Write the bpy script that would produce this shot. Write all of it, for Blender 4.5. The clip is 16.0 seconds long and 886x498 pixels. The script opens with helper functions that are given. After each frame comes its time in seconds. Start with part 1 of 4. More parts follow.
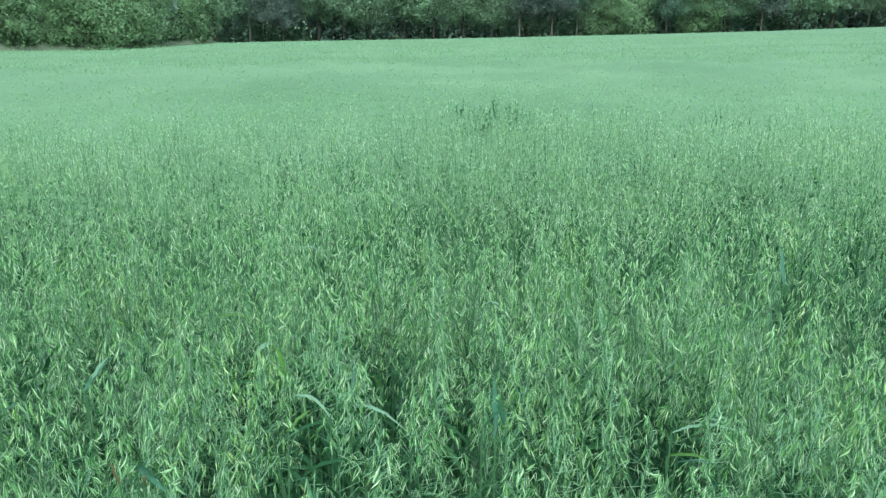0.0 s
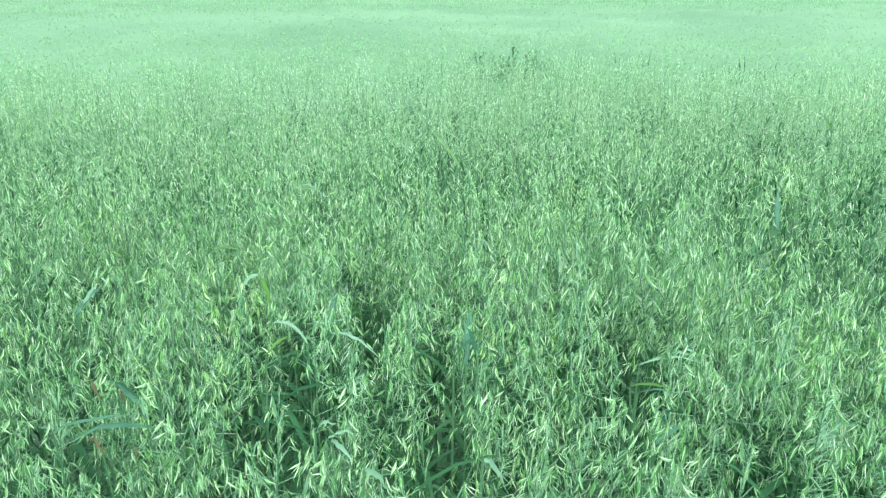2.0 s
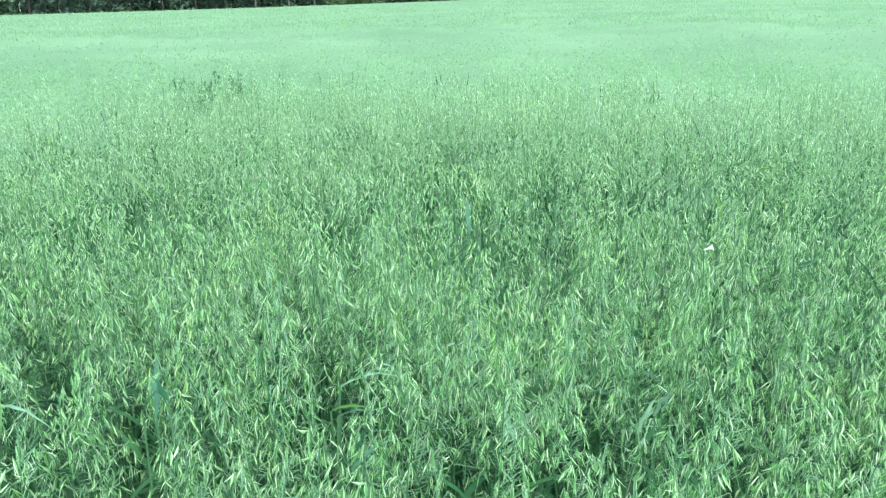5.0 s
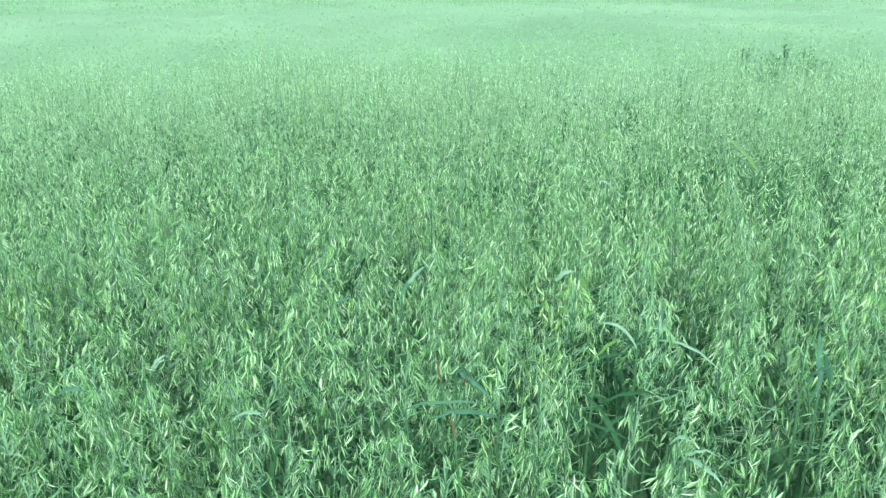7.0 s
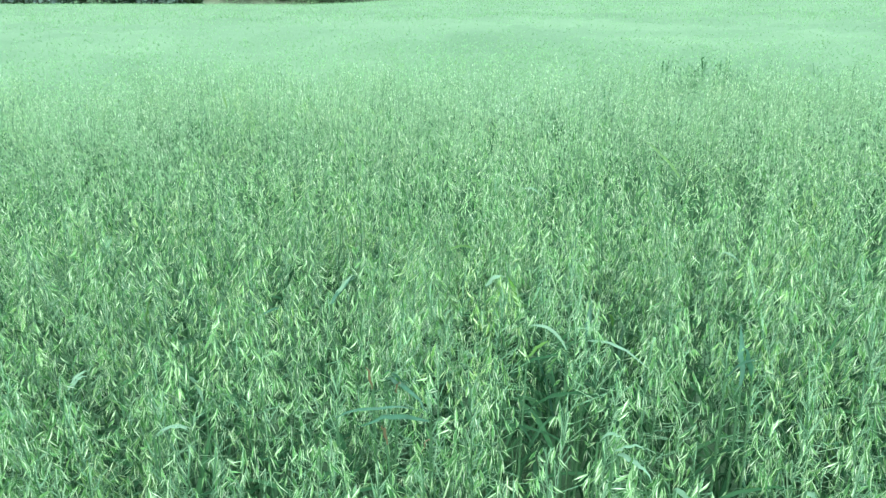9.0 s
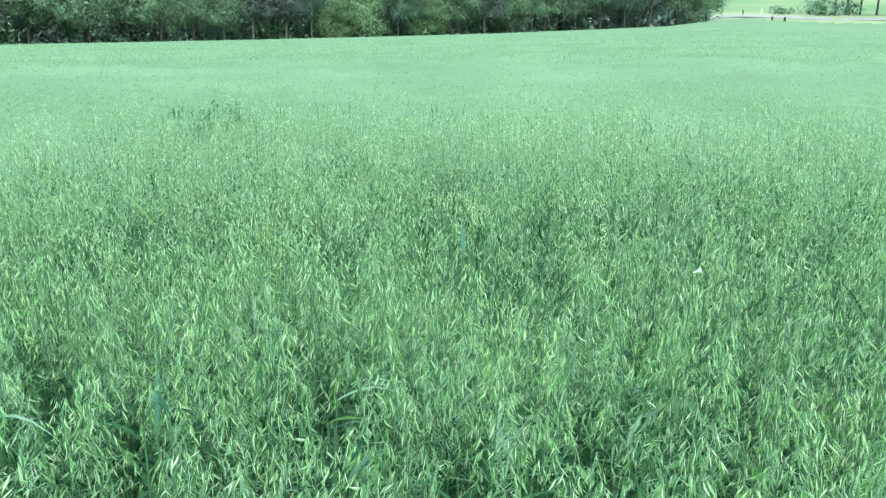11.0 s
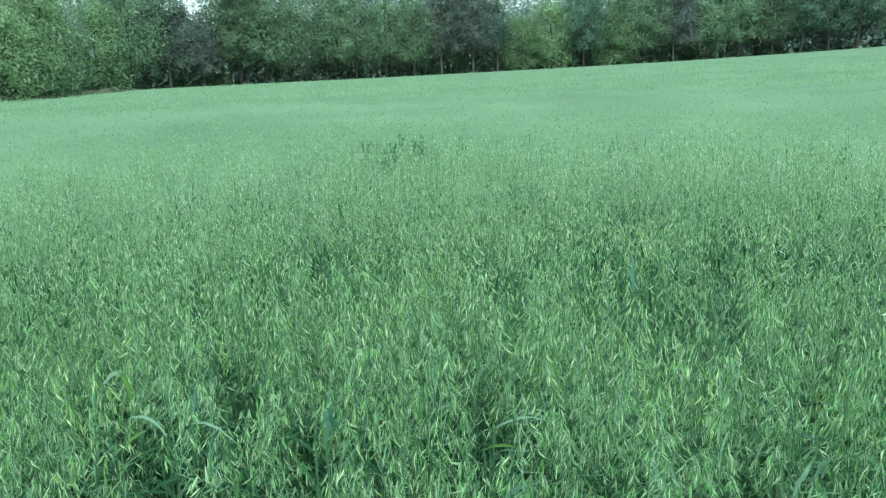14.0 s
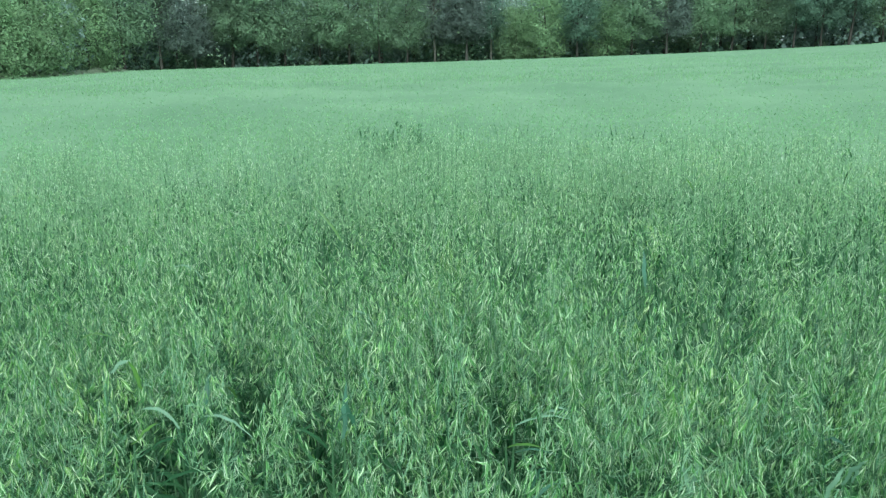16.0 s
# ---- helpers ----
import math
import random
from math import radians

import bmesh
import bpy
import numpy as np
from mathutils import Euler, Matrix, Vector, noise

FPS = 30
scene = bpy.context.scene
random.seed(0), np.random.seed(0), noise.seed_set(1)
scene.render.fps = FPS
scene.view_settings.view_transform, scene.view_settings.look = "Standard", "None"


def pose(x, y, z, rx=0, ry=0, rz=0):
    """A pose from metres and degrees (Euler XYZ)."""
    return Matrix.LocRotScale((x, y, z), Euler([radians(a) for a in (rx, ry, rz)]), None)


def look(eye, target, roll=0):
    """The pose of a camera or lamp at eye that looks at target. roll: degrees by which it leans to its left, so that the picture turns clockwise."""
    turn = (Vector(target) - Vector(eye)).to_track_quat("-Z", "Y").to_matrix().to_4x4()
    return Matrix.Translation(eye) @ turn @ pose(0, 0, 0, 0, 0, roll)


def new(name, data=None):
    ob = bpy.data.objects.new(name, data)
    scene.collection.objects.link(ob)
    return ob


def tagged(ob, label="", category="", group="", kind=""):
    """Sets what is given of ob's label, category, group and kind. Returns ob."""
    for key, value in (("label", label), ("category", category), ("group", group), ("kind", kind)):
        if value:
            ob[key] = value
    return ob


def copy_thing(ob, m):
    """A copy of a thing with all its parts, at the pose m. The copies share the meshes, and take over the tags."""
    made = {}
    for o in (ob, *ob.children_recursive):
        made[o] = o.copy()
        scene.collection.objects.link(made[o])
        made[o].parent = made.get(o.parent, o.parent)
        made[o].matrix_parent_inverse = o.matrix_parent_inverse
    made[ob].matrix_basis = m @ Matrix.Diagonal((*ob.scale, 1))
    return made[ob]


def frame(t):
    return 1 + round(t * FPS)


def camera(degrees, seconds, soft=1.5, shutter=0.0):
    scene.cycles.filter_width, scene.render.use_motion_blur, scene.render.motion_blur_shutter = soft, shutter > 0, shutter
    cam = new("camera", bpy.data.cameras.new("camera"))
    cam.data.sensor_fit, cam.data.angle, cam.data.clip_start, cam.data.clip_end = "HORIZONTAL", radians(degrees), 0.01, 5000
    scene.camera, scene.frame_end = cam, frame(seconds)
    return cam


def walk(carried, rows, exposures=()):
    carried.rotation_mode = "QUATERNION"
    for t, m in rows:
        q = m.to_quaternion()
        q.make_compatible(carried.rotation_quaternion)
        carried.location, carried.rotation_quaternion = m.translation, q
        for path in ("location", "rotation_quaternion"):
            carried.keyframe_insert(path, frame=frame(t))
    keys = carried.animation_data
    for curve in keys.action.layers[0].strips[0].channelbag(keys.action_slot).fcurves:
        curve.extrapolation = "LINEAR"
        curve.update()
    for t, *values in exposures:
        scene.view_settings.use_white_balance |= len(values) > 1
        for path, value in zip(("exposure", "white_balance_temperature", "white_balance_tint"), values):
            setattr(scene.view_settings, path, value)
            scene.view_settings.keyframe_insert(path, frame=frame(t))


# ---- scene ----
# The camera: carried by hand at eye height over a field of oats, panning from side to side.
cam = camera(56.71, 16.0, 1.28, 0.08)
PATH = [
    (0, (-0.191, 0.079, 1.573), (-0.262, 2.967, 0.762), -0.14),
    (0.5, (-0.206, 0.067, 1.558), (-0.492, 2.913, 0.653), -0.64),
    (1, (-0.147, 0.043, 1.564), (-0.438, 2.877, 0.623), -0.90),
    (1.5, (-0.098, 0.043, 1.551), (-0.373, 2.869, 0.581), -0.86),
    (2, (-0.101, 0.051, 1.546), (-0.267, 2.882, 0.569), 0.17),
    (2.5, (-0.062, 0.067, 1.534), (0.151, 2.884, 0.525), 0.67),
    (3, (-0.023, 0.066, 1.541), (0.545, 2.840, 0.549), 0.62),
    (3.2, (-0.008, 0.065, 1.547), (0.665, 2.821, 0.573), 0.46),
    (3.7, (0.006, 0.068, 1.547), (0.809, 2.796, 0.590), 0.20),
    (4.3, (0.006, 0.072, 1.547), (0.853, 2.793, 0.610), -0.10),
    (4.9, (-0.010, 0.077, 1.547), (0.796, 2.817, 0.630), -0.40),
    (5.3, (-0.030, 0.079, 1.547), (0.624, 2.863, 0.642), -0.61),
    (5.5, (-0.051, 0.084, 1.550), (0.459, 2.896, 0.636), -0.93),
    (6, (-0.130, 0.109, 1.545), (-0.142, 2.955, 0.594), -1.07),
    (6.5, (-0.214, 0.084, 1.544), (-0.704, 2.865, 0.529), -1.12),
    (7, (-0.317, 0.055, 1.540), (-1.244, 2.728, 0.542), -0.21),
    (7.5, (-0.355, 0.062, 1.533), (-1.420, 2.694, 0.565), 0.67),
    (8, (-0.320, 0.045, 1.547), (-1.328, 2.694, 0.563), 1.00),
    (8.5, (-0.314, 0.050, 1.542), (-1.265, 2.720, 0.558), 0.53),
    (9, (-0.310, 0.056, 1.524), (-1.007, 2.815, 0.576), 0.09),
    (9.5, (-0.248, 0.068, 1.519), (-0.432, 2.917, 0.596), 0.15),
    (10, (-0.116, 0.047, 1.537), (0.238, 2.888, 0.641), 0.39),
    (10.2, (-0.094, 0.060, 1.535), (0.415, 2.883, 0.654), 0.74),
    (10.7, (-0.055, 0.045, 1.536), (0.681, 2.830, 0.699), 0.40),
    (11.3, (-0.005, 0.022, 1.537), (0.838, 2.797, 0.771), 0.00),
    (11.9, (0.025, 0.006, 1.538), (0.798, 2.814, 0.817), -0.30),
    (12.3, (0.038, -0.001, 1.538), (0.722, 2.833, 0.830), -0.46),
    (12.5, (0.031, 0.001, 1.542), (0.695, 2.837, 0.825), -0.27),
    (13, (0.037, -0.019, 1.549), (0.506, 2.854, 0.824), -1.16),
    (13.5, (0.013, -0.026, 1.554), (0.272, 2.881, 0.861), -1.29),
    (14, (0.001, -0.006, 1.548), (0.172, 2.910, 0.863), -1.88),
    (14.5, (0.000, -0.000, 1.549), (0.170, 2.913, 0.853), -2.06),
    (15, (0.018, 0.009, 1.547), (0.312, 2.904, 0.819), -2.09),
    (15.5, (0.006, 0.040, 1.538), (0.363, 2.924, 0.793), -1.42),
    (16, (-0.055, 0.032, 1.550), (0.154, 2.935, 0.822), -0.62),
]
EXPOSURES = [(t, stops, kelvin, tint) for t, stops, kelvin, tint in ((0, 0.46, 5950, -11), (0.5, 0.73, 6060, -9.5), (1.0, 0.96, 6080, -9.3), (1.5, 1.05, 6100, -8.2), (3.2, 1.02, 6100, -8), (5.5, 1.02, 6100, -8), (7, 1.00, 6100, -8), (9, 1.00, 6100, -8), (10.2, 1.10, 6100, -8), (12.3, 0.36, 5980, -12.8), (16, 0.38, 5980, -12.8))]
walk(cam, [(t, look(eye, target, roll)) for t, eye, target, roll in PATH], EXPOSURES)

# ---- light: an overcast summer day ----
SUN_EL, SUN_AZ = radians(50), radians(172)
world = bpy.data.worlds.new("overcast_sky")
scene.world = world
world.use_nodes = True
wn, wl = world.node_tree.nodes, world.node_tree.links
sky = wn.new("ShaderNodeTexSky")
sky.sky_type, sky.sun_disc, sky.sun_elevation, sky.sun_rotation = "NISHITA", False, SUN_EL, SUN_AZ
sky.dust_density, sky.air_density = 3.0, 1.0
cloud = wn.new("ShaderNodeMix")
cloud.data_type = "RGBA"
cloud.inputs["Factor"].default_value = 0.7
cloud.inputs["B"].default_value = (8.5, 9.0, 9.6, 1)
wl.new(sky.outputs["Color"], cloud.inputs["A"])
wl.new(cloud.outputs["Result"], wn["Background"].inputs["Color"])
wn["Background"].inputs["Strength"].default_value = 0.15
sun_data = bpy.data.lights.new("sun", "SUN")
sun_data.energy, sun_data.angle, sun_data.color = 1.5, radians(24), (1.0, 0.96, 0.9)
sun = new("sun", sun_data)
sun.matrix_world = look((0, 0, 60), (-math.sin(SUN_AZ) * math.cos(SUN_EL) * 10, -math.cos(SUN_AZ) * math.cos(SUN_EL) * 10, 60 - math.sin(SUN_EL) * 10))

# ---- materials ----


def nodes_of(name):
    m = bpy.data.materials.new(name)
    m.use_nodes = True
    m.node_tree.nodes.clear()
    return m, m.node_tree.nodes, m.node_tree.links


def ramp(nt, stops):
    r = nt.new("ShaderNodeValToRGB")
    e = r.color_ramp.elements
    while len(e) < len(stops):
        e.new(0.5)
    for k, (p, col) in zip(e, stops):
        k.position, k.color = p, (*col, 1)
    return r


def noise_node(nt, ln, scale, detail=3.0, coords="Object"):
    tc = nt.new("ShaderNodeTexCoord")
    n = nt.new("ShaderNodeTexNoise")
    n.inputs["Scale"].default_value, n.inputs["Detail"].default_value = scale, detail
    ln.new(tc.outputs[coords], n.inputs["Vector"])
    return n


def foliage(name, dark, mid, light, rough=0.5, through_light=0.3, patch=1.2, patch_dark=0.7, source="island", spec=0.4, warm=0.0, glint=None, own=0.0):
    """A thin plant surface: each blade has a colour of its own, paler and darker patches lie over all, and light comes through."""
    m, nt, ln = nodes_of(name)
    out = nt.new("ShaderNodeOutputMaterial")
    if source == "island":
        src = nt.new("ShaderNodeNewGeometry").outputs["Random Per Island"]
    else:
        src = nt.new("ShaderNodeObjectInfo").outputs["Random"]
    r = ramp(nt, [(0.0, dark), (0.5, mid), (1.0, light)] if glint is None else [(0.0, dark), (0.45, mid), (0.82, light), (1.0, glint)])
    ln.new(src, r.inputs["Fac"])
    n = noise_node(nt, ln, patch)
    mapped = nt.new("ShaderNodeMapRange")
    mapped.inputs["From Min"].default_value, mapped.inputs["From Max"].default_value = 0.35, 0.65
    mapped.inputs["To Min"].default_value, mapped.inputs["To Max"].default_value = patch_dark, 1.0
    ln.new(n.outputs["Fac"], mapped.inputs["Value"])
    mul = nt.new("ShaderNodeMix")
    mul.data_type, mul.blend_type = "RGBA", "MULTIPLY"
    mul.inputs["Factor"].default_value = 1.0
    ln.new(r.outputs["Color"], mul.inputs["A"])
    ln.new(mapped.outputs["Result"], mul.inputs["B"])
    col = mul.outputs["Result"]
    if own:
        # each plant a little lighter or darker than the next
        info = nt.new("ShaderNodeObjectInfo")
        span = nt.new("ShaderNodeMapRange")
        span.inputs["To Min"].default_value, span.inputs["To Max"].default_value = 1.0 - own / 2, 1.0 + own / 2
        ln.new(info.outputs["Random"], span.inputs["Value"])
        each = nt.new("ShaderNodeMix")
        each.data_type, each.blend_type = "RGBA", "MULTIPLY"
        each.inputs["Factor"].default_value = 1.0
        ln.new(col, each.inputs["A"])
        ln.new(span.outputs["Result"], each.inputs["B"])
        col = each.outputs["Result"]
    if warm:
        # riper, yellower patches
        n3 = noise_node(nt, ln, 4.5, 4.0)
        ripe = nt.new("ShaderNodeMapRange")
        ripe.inputs["From Min"].default_value, ripe.inputs["From Max"].default_value = 0.5, 0.72
        ripe.inputs["To Max"].default_value = warm
        ln.new(n3.outputs["Fac"], ripe.inputs["Value"])
        yel = nt.new("ShaderNodeMix")
        yel.data_type, yel.blend_type = "RGBA", "MULTIPLY"
        yel.inputs["B"].default_value = (1.25, 1.08, 0.62, 1)
        ln.new(ripe.outputs["Result"], yel.inputs["Factor"])
        ln.new(col, yel.inputs["A"])
        col = yel.outputs["Result"]
    b = nt.new("ShaderNodeBsdfPrincipled")
    b.inputs["Roughness"].default_value = rough
    b.inputs["Specular IOR Level"].default_value = spec
    ln.new(col, b.inputs["Base Color"])
    t = nt.new("ShaderNodeBsdfTranslucent")
    ln.new(col, t.inputs["Color"])
    mix = nt.new("ShaderNodeMixShader")
    mix.inputs["Fac"].default_value = through_light
    ln.new(b.outputs[0], mix.inputs[1])
    ln.new(t.outputs[0], mix.inputs[2])
    ln.new(mix.outputs[0], out.inputs["Surface"])
    return m


def rough_surface(name, stops, scale, detail=6.0, rough=0.9, bump=0.5, bump_scale=None, distance=0.02):
    """An opaque surface with stains at one scale and grain and relief at another."""
    m, nt, ln = nodes_of(name)
    out = nt.new("ShaderNodeOutputMaterial")
    n1 = noise_node(nt, ln, scale, detail)
    r = ramp(nt, stops)
    ln.new(n1.outputs["Fac"], r.inputs["Fac"])
    n2 = noise_node(nt, ln, bump_scale or scale * 9, 4)
    bm_ = nt.new("ShaderNodeBump")
    bm_.inputs["Strength"].default_value, bm_.inputs["Distance"].default_value = bump, distance
    ln.new(n2.outputs["Fac"], bm_.inputs["Height"])
    b = nt.new("ShaderNodeBsdfPrincipled")
    b.inputs["Roughness"].default_value = rough
    b.inputs["Specular IOR Level"].default_value = 0.25
    ln.new(r.outputs["Color"], b.inputs["Base Color"])
    ln.new(bm_.outputs["Normal"], b.inputs["Normal"])
    ln.new(b.outputs[0], out.inputs["Surface"])
    return m


M_SPIKE = foliage("oat_spikelet", (0.083, 0.228, 0.074), (0.175, 0.405, 0.138), (0.29, 0.545, 0.21), 0.5, 0.35, 14, 0.68, warm=0.5, glint=(0.40, 0.63, 0.32), spec=0.25)
M_MARGIN = foliage("oat_husk_margin", (0.37, 0.58, 0.32), (0.58, 0.78, 0.49), (0.74, 0.89, 0.64), 0.4, 0.25, 14, 0.85, warm=0.25, glint=(0.86, 0.94, 0.78))
M_BRANCH = foliage("oat_branch", (0.14, 0.30, 0.17), (0.22, 0.40, 0.23), (0.32, 0.48, 0.29), 0.5, 0.2)
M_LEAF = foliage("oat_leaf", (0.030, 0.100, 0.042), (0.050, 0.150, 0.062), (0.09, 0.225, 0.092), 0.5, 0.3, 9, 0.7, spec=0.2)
M_STEM = foliage("oat_stem", (0.075, 0.185, 0.095), (0.11, 0.24, 0.12), (0.16, 0.30, 0.15), 0.45, 0.1)
# lit copy of the spikelet green: the field's brightening with distance is in its colour
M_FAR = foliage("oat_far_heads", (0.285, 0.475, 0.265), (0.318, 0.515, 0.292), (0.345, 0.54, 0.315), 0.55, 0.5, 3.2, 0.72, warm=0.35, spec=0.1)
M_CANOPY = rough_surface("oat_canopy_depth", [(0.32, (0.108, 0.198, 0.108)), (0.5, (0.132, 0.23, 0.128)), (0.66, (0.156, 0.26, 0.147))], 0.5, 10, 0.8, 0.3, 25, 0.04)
M_PALE = foliage("pale_leaf", (0.18, 0.33, 0.21), (0.235, 0.40, 0.265), (0.30, 0.47, 0.32), 0.4, 0.25, 20, 0.75, spec=0.4)
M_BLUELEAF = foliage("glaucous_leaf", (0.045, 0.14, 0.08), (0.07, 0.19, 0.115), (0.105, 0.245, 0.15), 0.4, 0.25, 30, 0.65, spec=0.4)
M_FRESH = foliage("fresh_leaf", (0.08, 0.20, 0.04), (0.12, 0.27, 0.05), (0.17, 0.34, 0.08), 0.4, 0.3, 14, 0.7)
M_DRY = foliage("dry_leaf", (0.24, 0.18, 0.10), (0.31, 0.24, 0.14), (0.38, 0.31, 0.19), 0.7, 0.2, 20, 0.7)
M_SOIL = rough_surface("soil", [(0.3, (0.03, 0.024, 0.017)), (0.6, (0.06, 0.048, 0.034)), (0.8, (0.10, 0.08, 0.06))], 6, 8, 0.95, 0.8, 60, 0.03)
M_GRASS = rough_surface("grassland", [(0.3, (0.12, 0.21, 0.10)), (0.5, (0.15, 0.25, 0.12)), (0.72, (0.22, 0.28, 0.15))], 0.03, 8, 0.9, 0.6, 4, 0.1)
M_VERGE = rough_surface("dry_verge", [(0.3, (0.22, 0.29, 0.16)), (0.5, (0.28, 0.33, 0.19)), (0.72, (0.34, 0.36, 0.23))], 0.35, 8, 0.9, 0.6, 5, 0.1)
M_ROAD = rough_surface("asphalt", [(0.3, (0.24, 0.24, 0.25)), (0.7, (0.34, 0.34, 0.35))], 0.8, 6, 0.85, 0.3, 50, 0.01)
M_BARK = rough_surface("bark", [(0.3, (0.05, 0.046, 0.042)), (0.6, (0.09, 0.083, 0.075)), (0.8, (0.14, 0.13, 0.12))], 2.5, 8, 0.95, 0.8, 14, 0.04)
M_PALEBARK = rough_surface("pale_bark", [(0.3, (0.11, 0.10, 0.09)), (0.6, (0.17, 0.16, 0.145)), (0.8, (0.24, 0.23, 0.21))], 2.5, 8, 0.9, 0.5, 14, 0.03)
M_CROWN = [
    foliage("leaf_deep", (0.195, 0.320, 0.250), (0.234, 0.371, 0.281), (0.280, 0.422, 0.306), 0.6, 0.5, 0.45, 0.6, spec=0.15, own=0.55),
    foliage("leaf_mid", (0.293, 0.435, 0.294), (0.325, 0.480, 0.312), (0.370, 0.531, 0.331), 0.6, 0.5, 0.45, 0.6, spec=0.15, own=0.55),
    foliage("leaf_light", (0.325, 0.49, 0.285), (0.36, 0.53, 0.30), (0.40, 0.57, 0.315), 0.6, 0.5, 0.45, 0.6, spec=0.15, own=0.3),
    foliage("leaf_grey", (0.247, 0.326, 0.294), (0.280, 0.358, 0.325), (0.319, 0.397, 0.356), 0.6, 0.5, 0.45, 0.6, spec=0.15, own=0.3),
    # back rows: distance haze and lifted shade put into a paler, greyer leaf colour
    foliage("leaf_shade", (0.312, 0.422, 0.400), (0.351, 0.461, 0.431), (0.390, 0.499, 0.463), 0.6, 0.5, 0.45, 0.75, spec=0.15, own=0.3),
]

# ---- the lie of the land ----
EDGE_BEARING = [-180, -90, -50, -31, -26, -23.5, -20.5, -16, -4, 4.2, 12, 19.4, 26, 31, 34, 35.5, 41, 60, 90, 180]
EDGE_RANGE = [160, 120, 78, 80, 85, 88, 96, 107, 118, 120, 122, 125, 130, 134, 137, 140, 139, 150, 170, 160]

EDGE_HEIGHT = [0, 0, -1.5, -1.93, -2.17, -2.35, -2.45, -2.22, -2.22, -1.93, -1.55, -1.12, -0.55, -0.02, 0.85, 1.1, 0.4, 0.2, 0, 0]


def smooth(a, b, v):
    k = np.clip((v - a) / (b - a), 0, 1)
    return k * k * (3 - 2 * k)


def lie(x, y):
    """The ground's height: level near the camera, falling to the wood, rising to the far side and up a hill past the lane."""
    x, y = np.asarray(x, float), np.asarray(y, float)
    r, bearing = np.hypot(x, y), np.degrees(np.arctan2(x, y))
    u = np.clip(r / np.interp(bearing, EDGE_BEARING, EDGE_RANGE), 0, 1)
    h = np.interp(bearing, EDGE_BEARING, EDGE_HEIGHT) * u ** 1.5
    past = smooth(28, 32, bearing) * smooth(100, 70, bearing)
    return h + past * (2.3 * np.clip((r - 140) / 32, 0, 1) + 12.6 * smooth(166, 385, r))


def edge_range(x, y):
    return np.interp(np.degrees(np.arctan2(x, y)), EDGE_BEARING, EDGE_RANGE)


def soup(name, verts, tris, mats, idx=None, parent=None, soft=False):
    """One mesh object from vertex and triangle arrays."""
    me = bpy.data.meshes.new(name)
    verts, tris = np.asarray(verts, np.float32), np.asarray(tris, np.int32)
    me.vertices.add(len(verts))
    me.vertices.foreach_set("co", verts.ravel())
    me.loops.add(len(tris) * 3)
    me.loops.foreach_set("vertex_index", tris.ravel())
    me.polygons.add(len(tris))
    me.polygons.foreach_set("loop_start", np.arange(0, len(tris) * 3, 3, dtype=np.int32))
    for m in mats:
        me.materials.append(m)
    if idx is not None:
        me.polygons.foreach_set("material_index", np.asarray(idx, np.int32))
    if soft:
        me.polygons.foreach_set("use_smooth", np.ones(len(tris), bool))
    me.update(calc_edges=True)
    ob = new(name, me)
    if parent is not None:
        ob.parent = parent
    return ob


class Heap:
    """Collects pieces of geometry for one mesh."""

    def __init__(self):
        self.v, self.t, self.m, self.n = [], [], [], 0

    def add(self, verts, tris, mat=0):
        verts, tris = np.asarray(verts, float), np.asarray(tris, int)
        self.v.append(verts)
        self.t.append(tris + self.n)
        self.m.append(np.full(len(tris), mat) if np.isscalar(mat) else np.asarray(mat))
        self.n += len(verts)

    def arrays(self):
        return np.concatenate(self.v), np.concatenate(self.t), np.concatenate(self.m)

    def make(self, name, mats, parent=None):
        return soup(name, *self.arrays()[:2], mats, self.arrays()[2], parent)


def polar_sheet(rings, angles, height):
    r, a = np.meshgrid(rings, angles, indexing="ij")
    x, y = r * np.sin(a), r * np.cos(a)
    v = np.stack([x, y, height(x, y)], -1).reshape(-1, 3)
    n, m = len(rings), len(angles)
    i, j = np.meshgrid(np.arange(n - 1), np.arange(m - 1), indexing="ij")
    p = (i * m + j).ravel()
    t = np.concatenate([np.stack([p, p + 1, p + m + 1], 1), np.stack([p, p + m + 1, p + m], 1)])
    return v, t


def sheet_noise(x, y, s):
    return (np.sin(x * s * 1.3 + 1.7 * np.sin(y * s * 0.9)) + np.sin(y * s * 1.1 + 1.3 * np.sin(x * s * 1.7 + 2)) + np.sin((x + y) * s * 0.61 + 4)) / 3


# ground: one sheet out to the horizon
rings = np.concatenate([[0.01], np.geomspace(0.5, 130, 90), np.arange(132, 180, 2.0), np.geomspace(182, 4000, 50)])
gv, gt = polar_sheet(rings, np.radians(np.linspace(-180, 180, 145)), lie)
mid = gv[gt].mean(1)
in_field = np.hypot(mid[:, 0], mid[:, 1]) < edge_range(mid[:, 0], mid[:, 1]) + 1
reach = np.hypot(mid[:, 0], mid[:, 1])
verge = ~in_field & (reach < 172) & (np.degrees(np.arctan2(mid[:, 0], mid[:, 1])) > 33) & (mid[:, 1] > 0)
ground = soup("ground", gv, gt, [M_SOIL, M_GRASS, M_VERGE], np.where(in_field, 0, np.where(verge, 2, 1)), soft=True)
tagged(ground, "bare soil under the oats and grassland beyond", "ground", kind="structure")

# ---- oat plants ----
rng = np.random.default_rng(7)


def unit(v):
    return v / np.maximum(np.linalg.norm(v, axis=-1, keepdims=True), 1e-9)


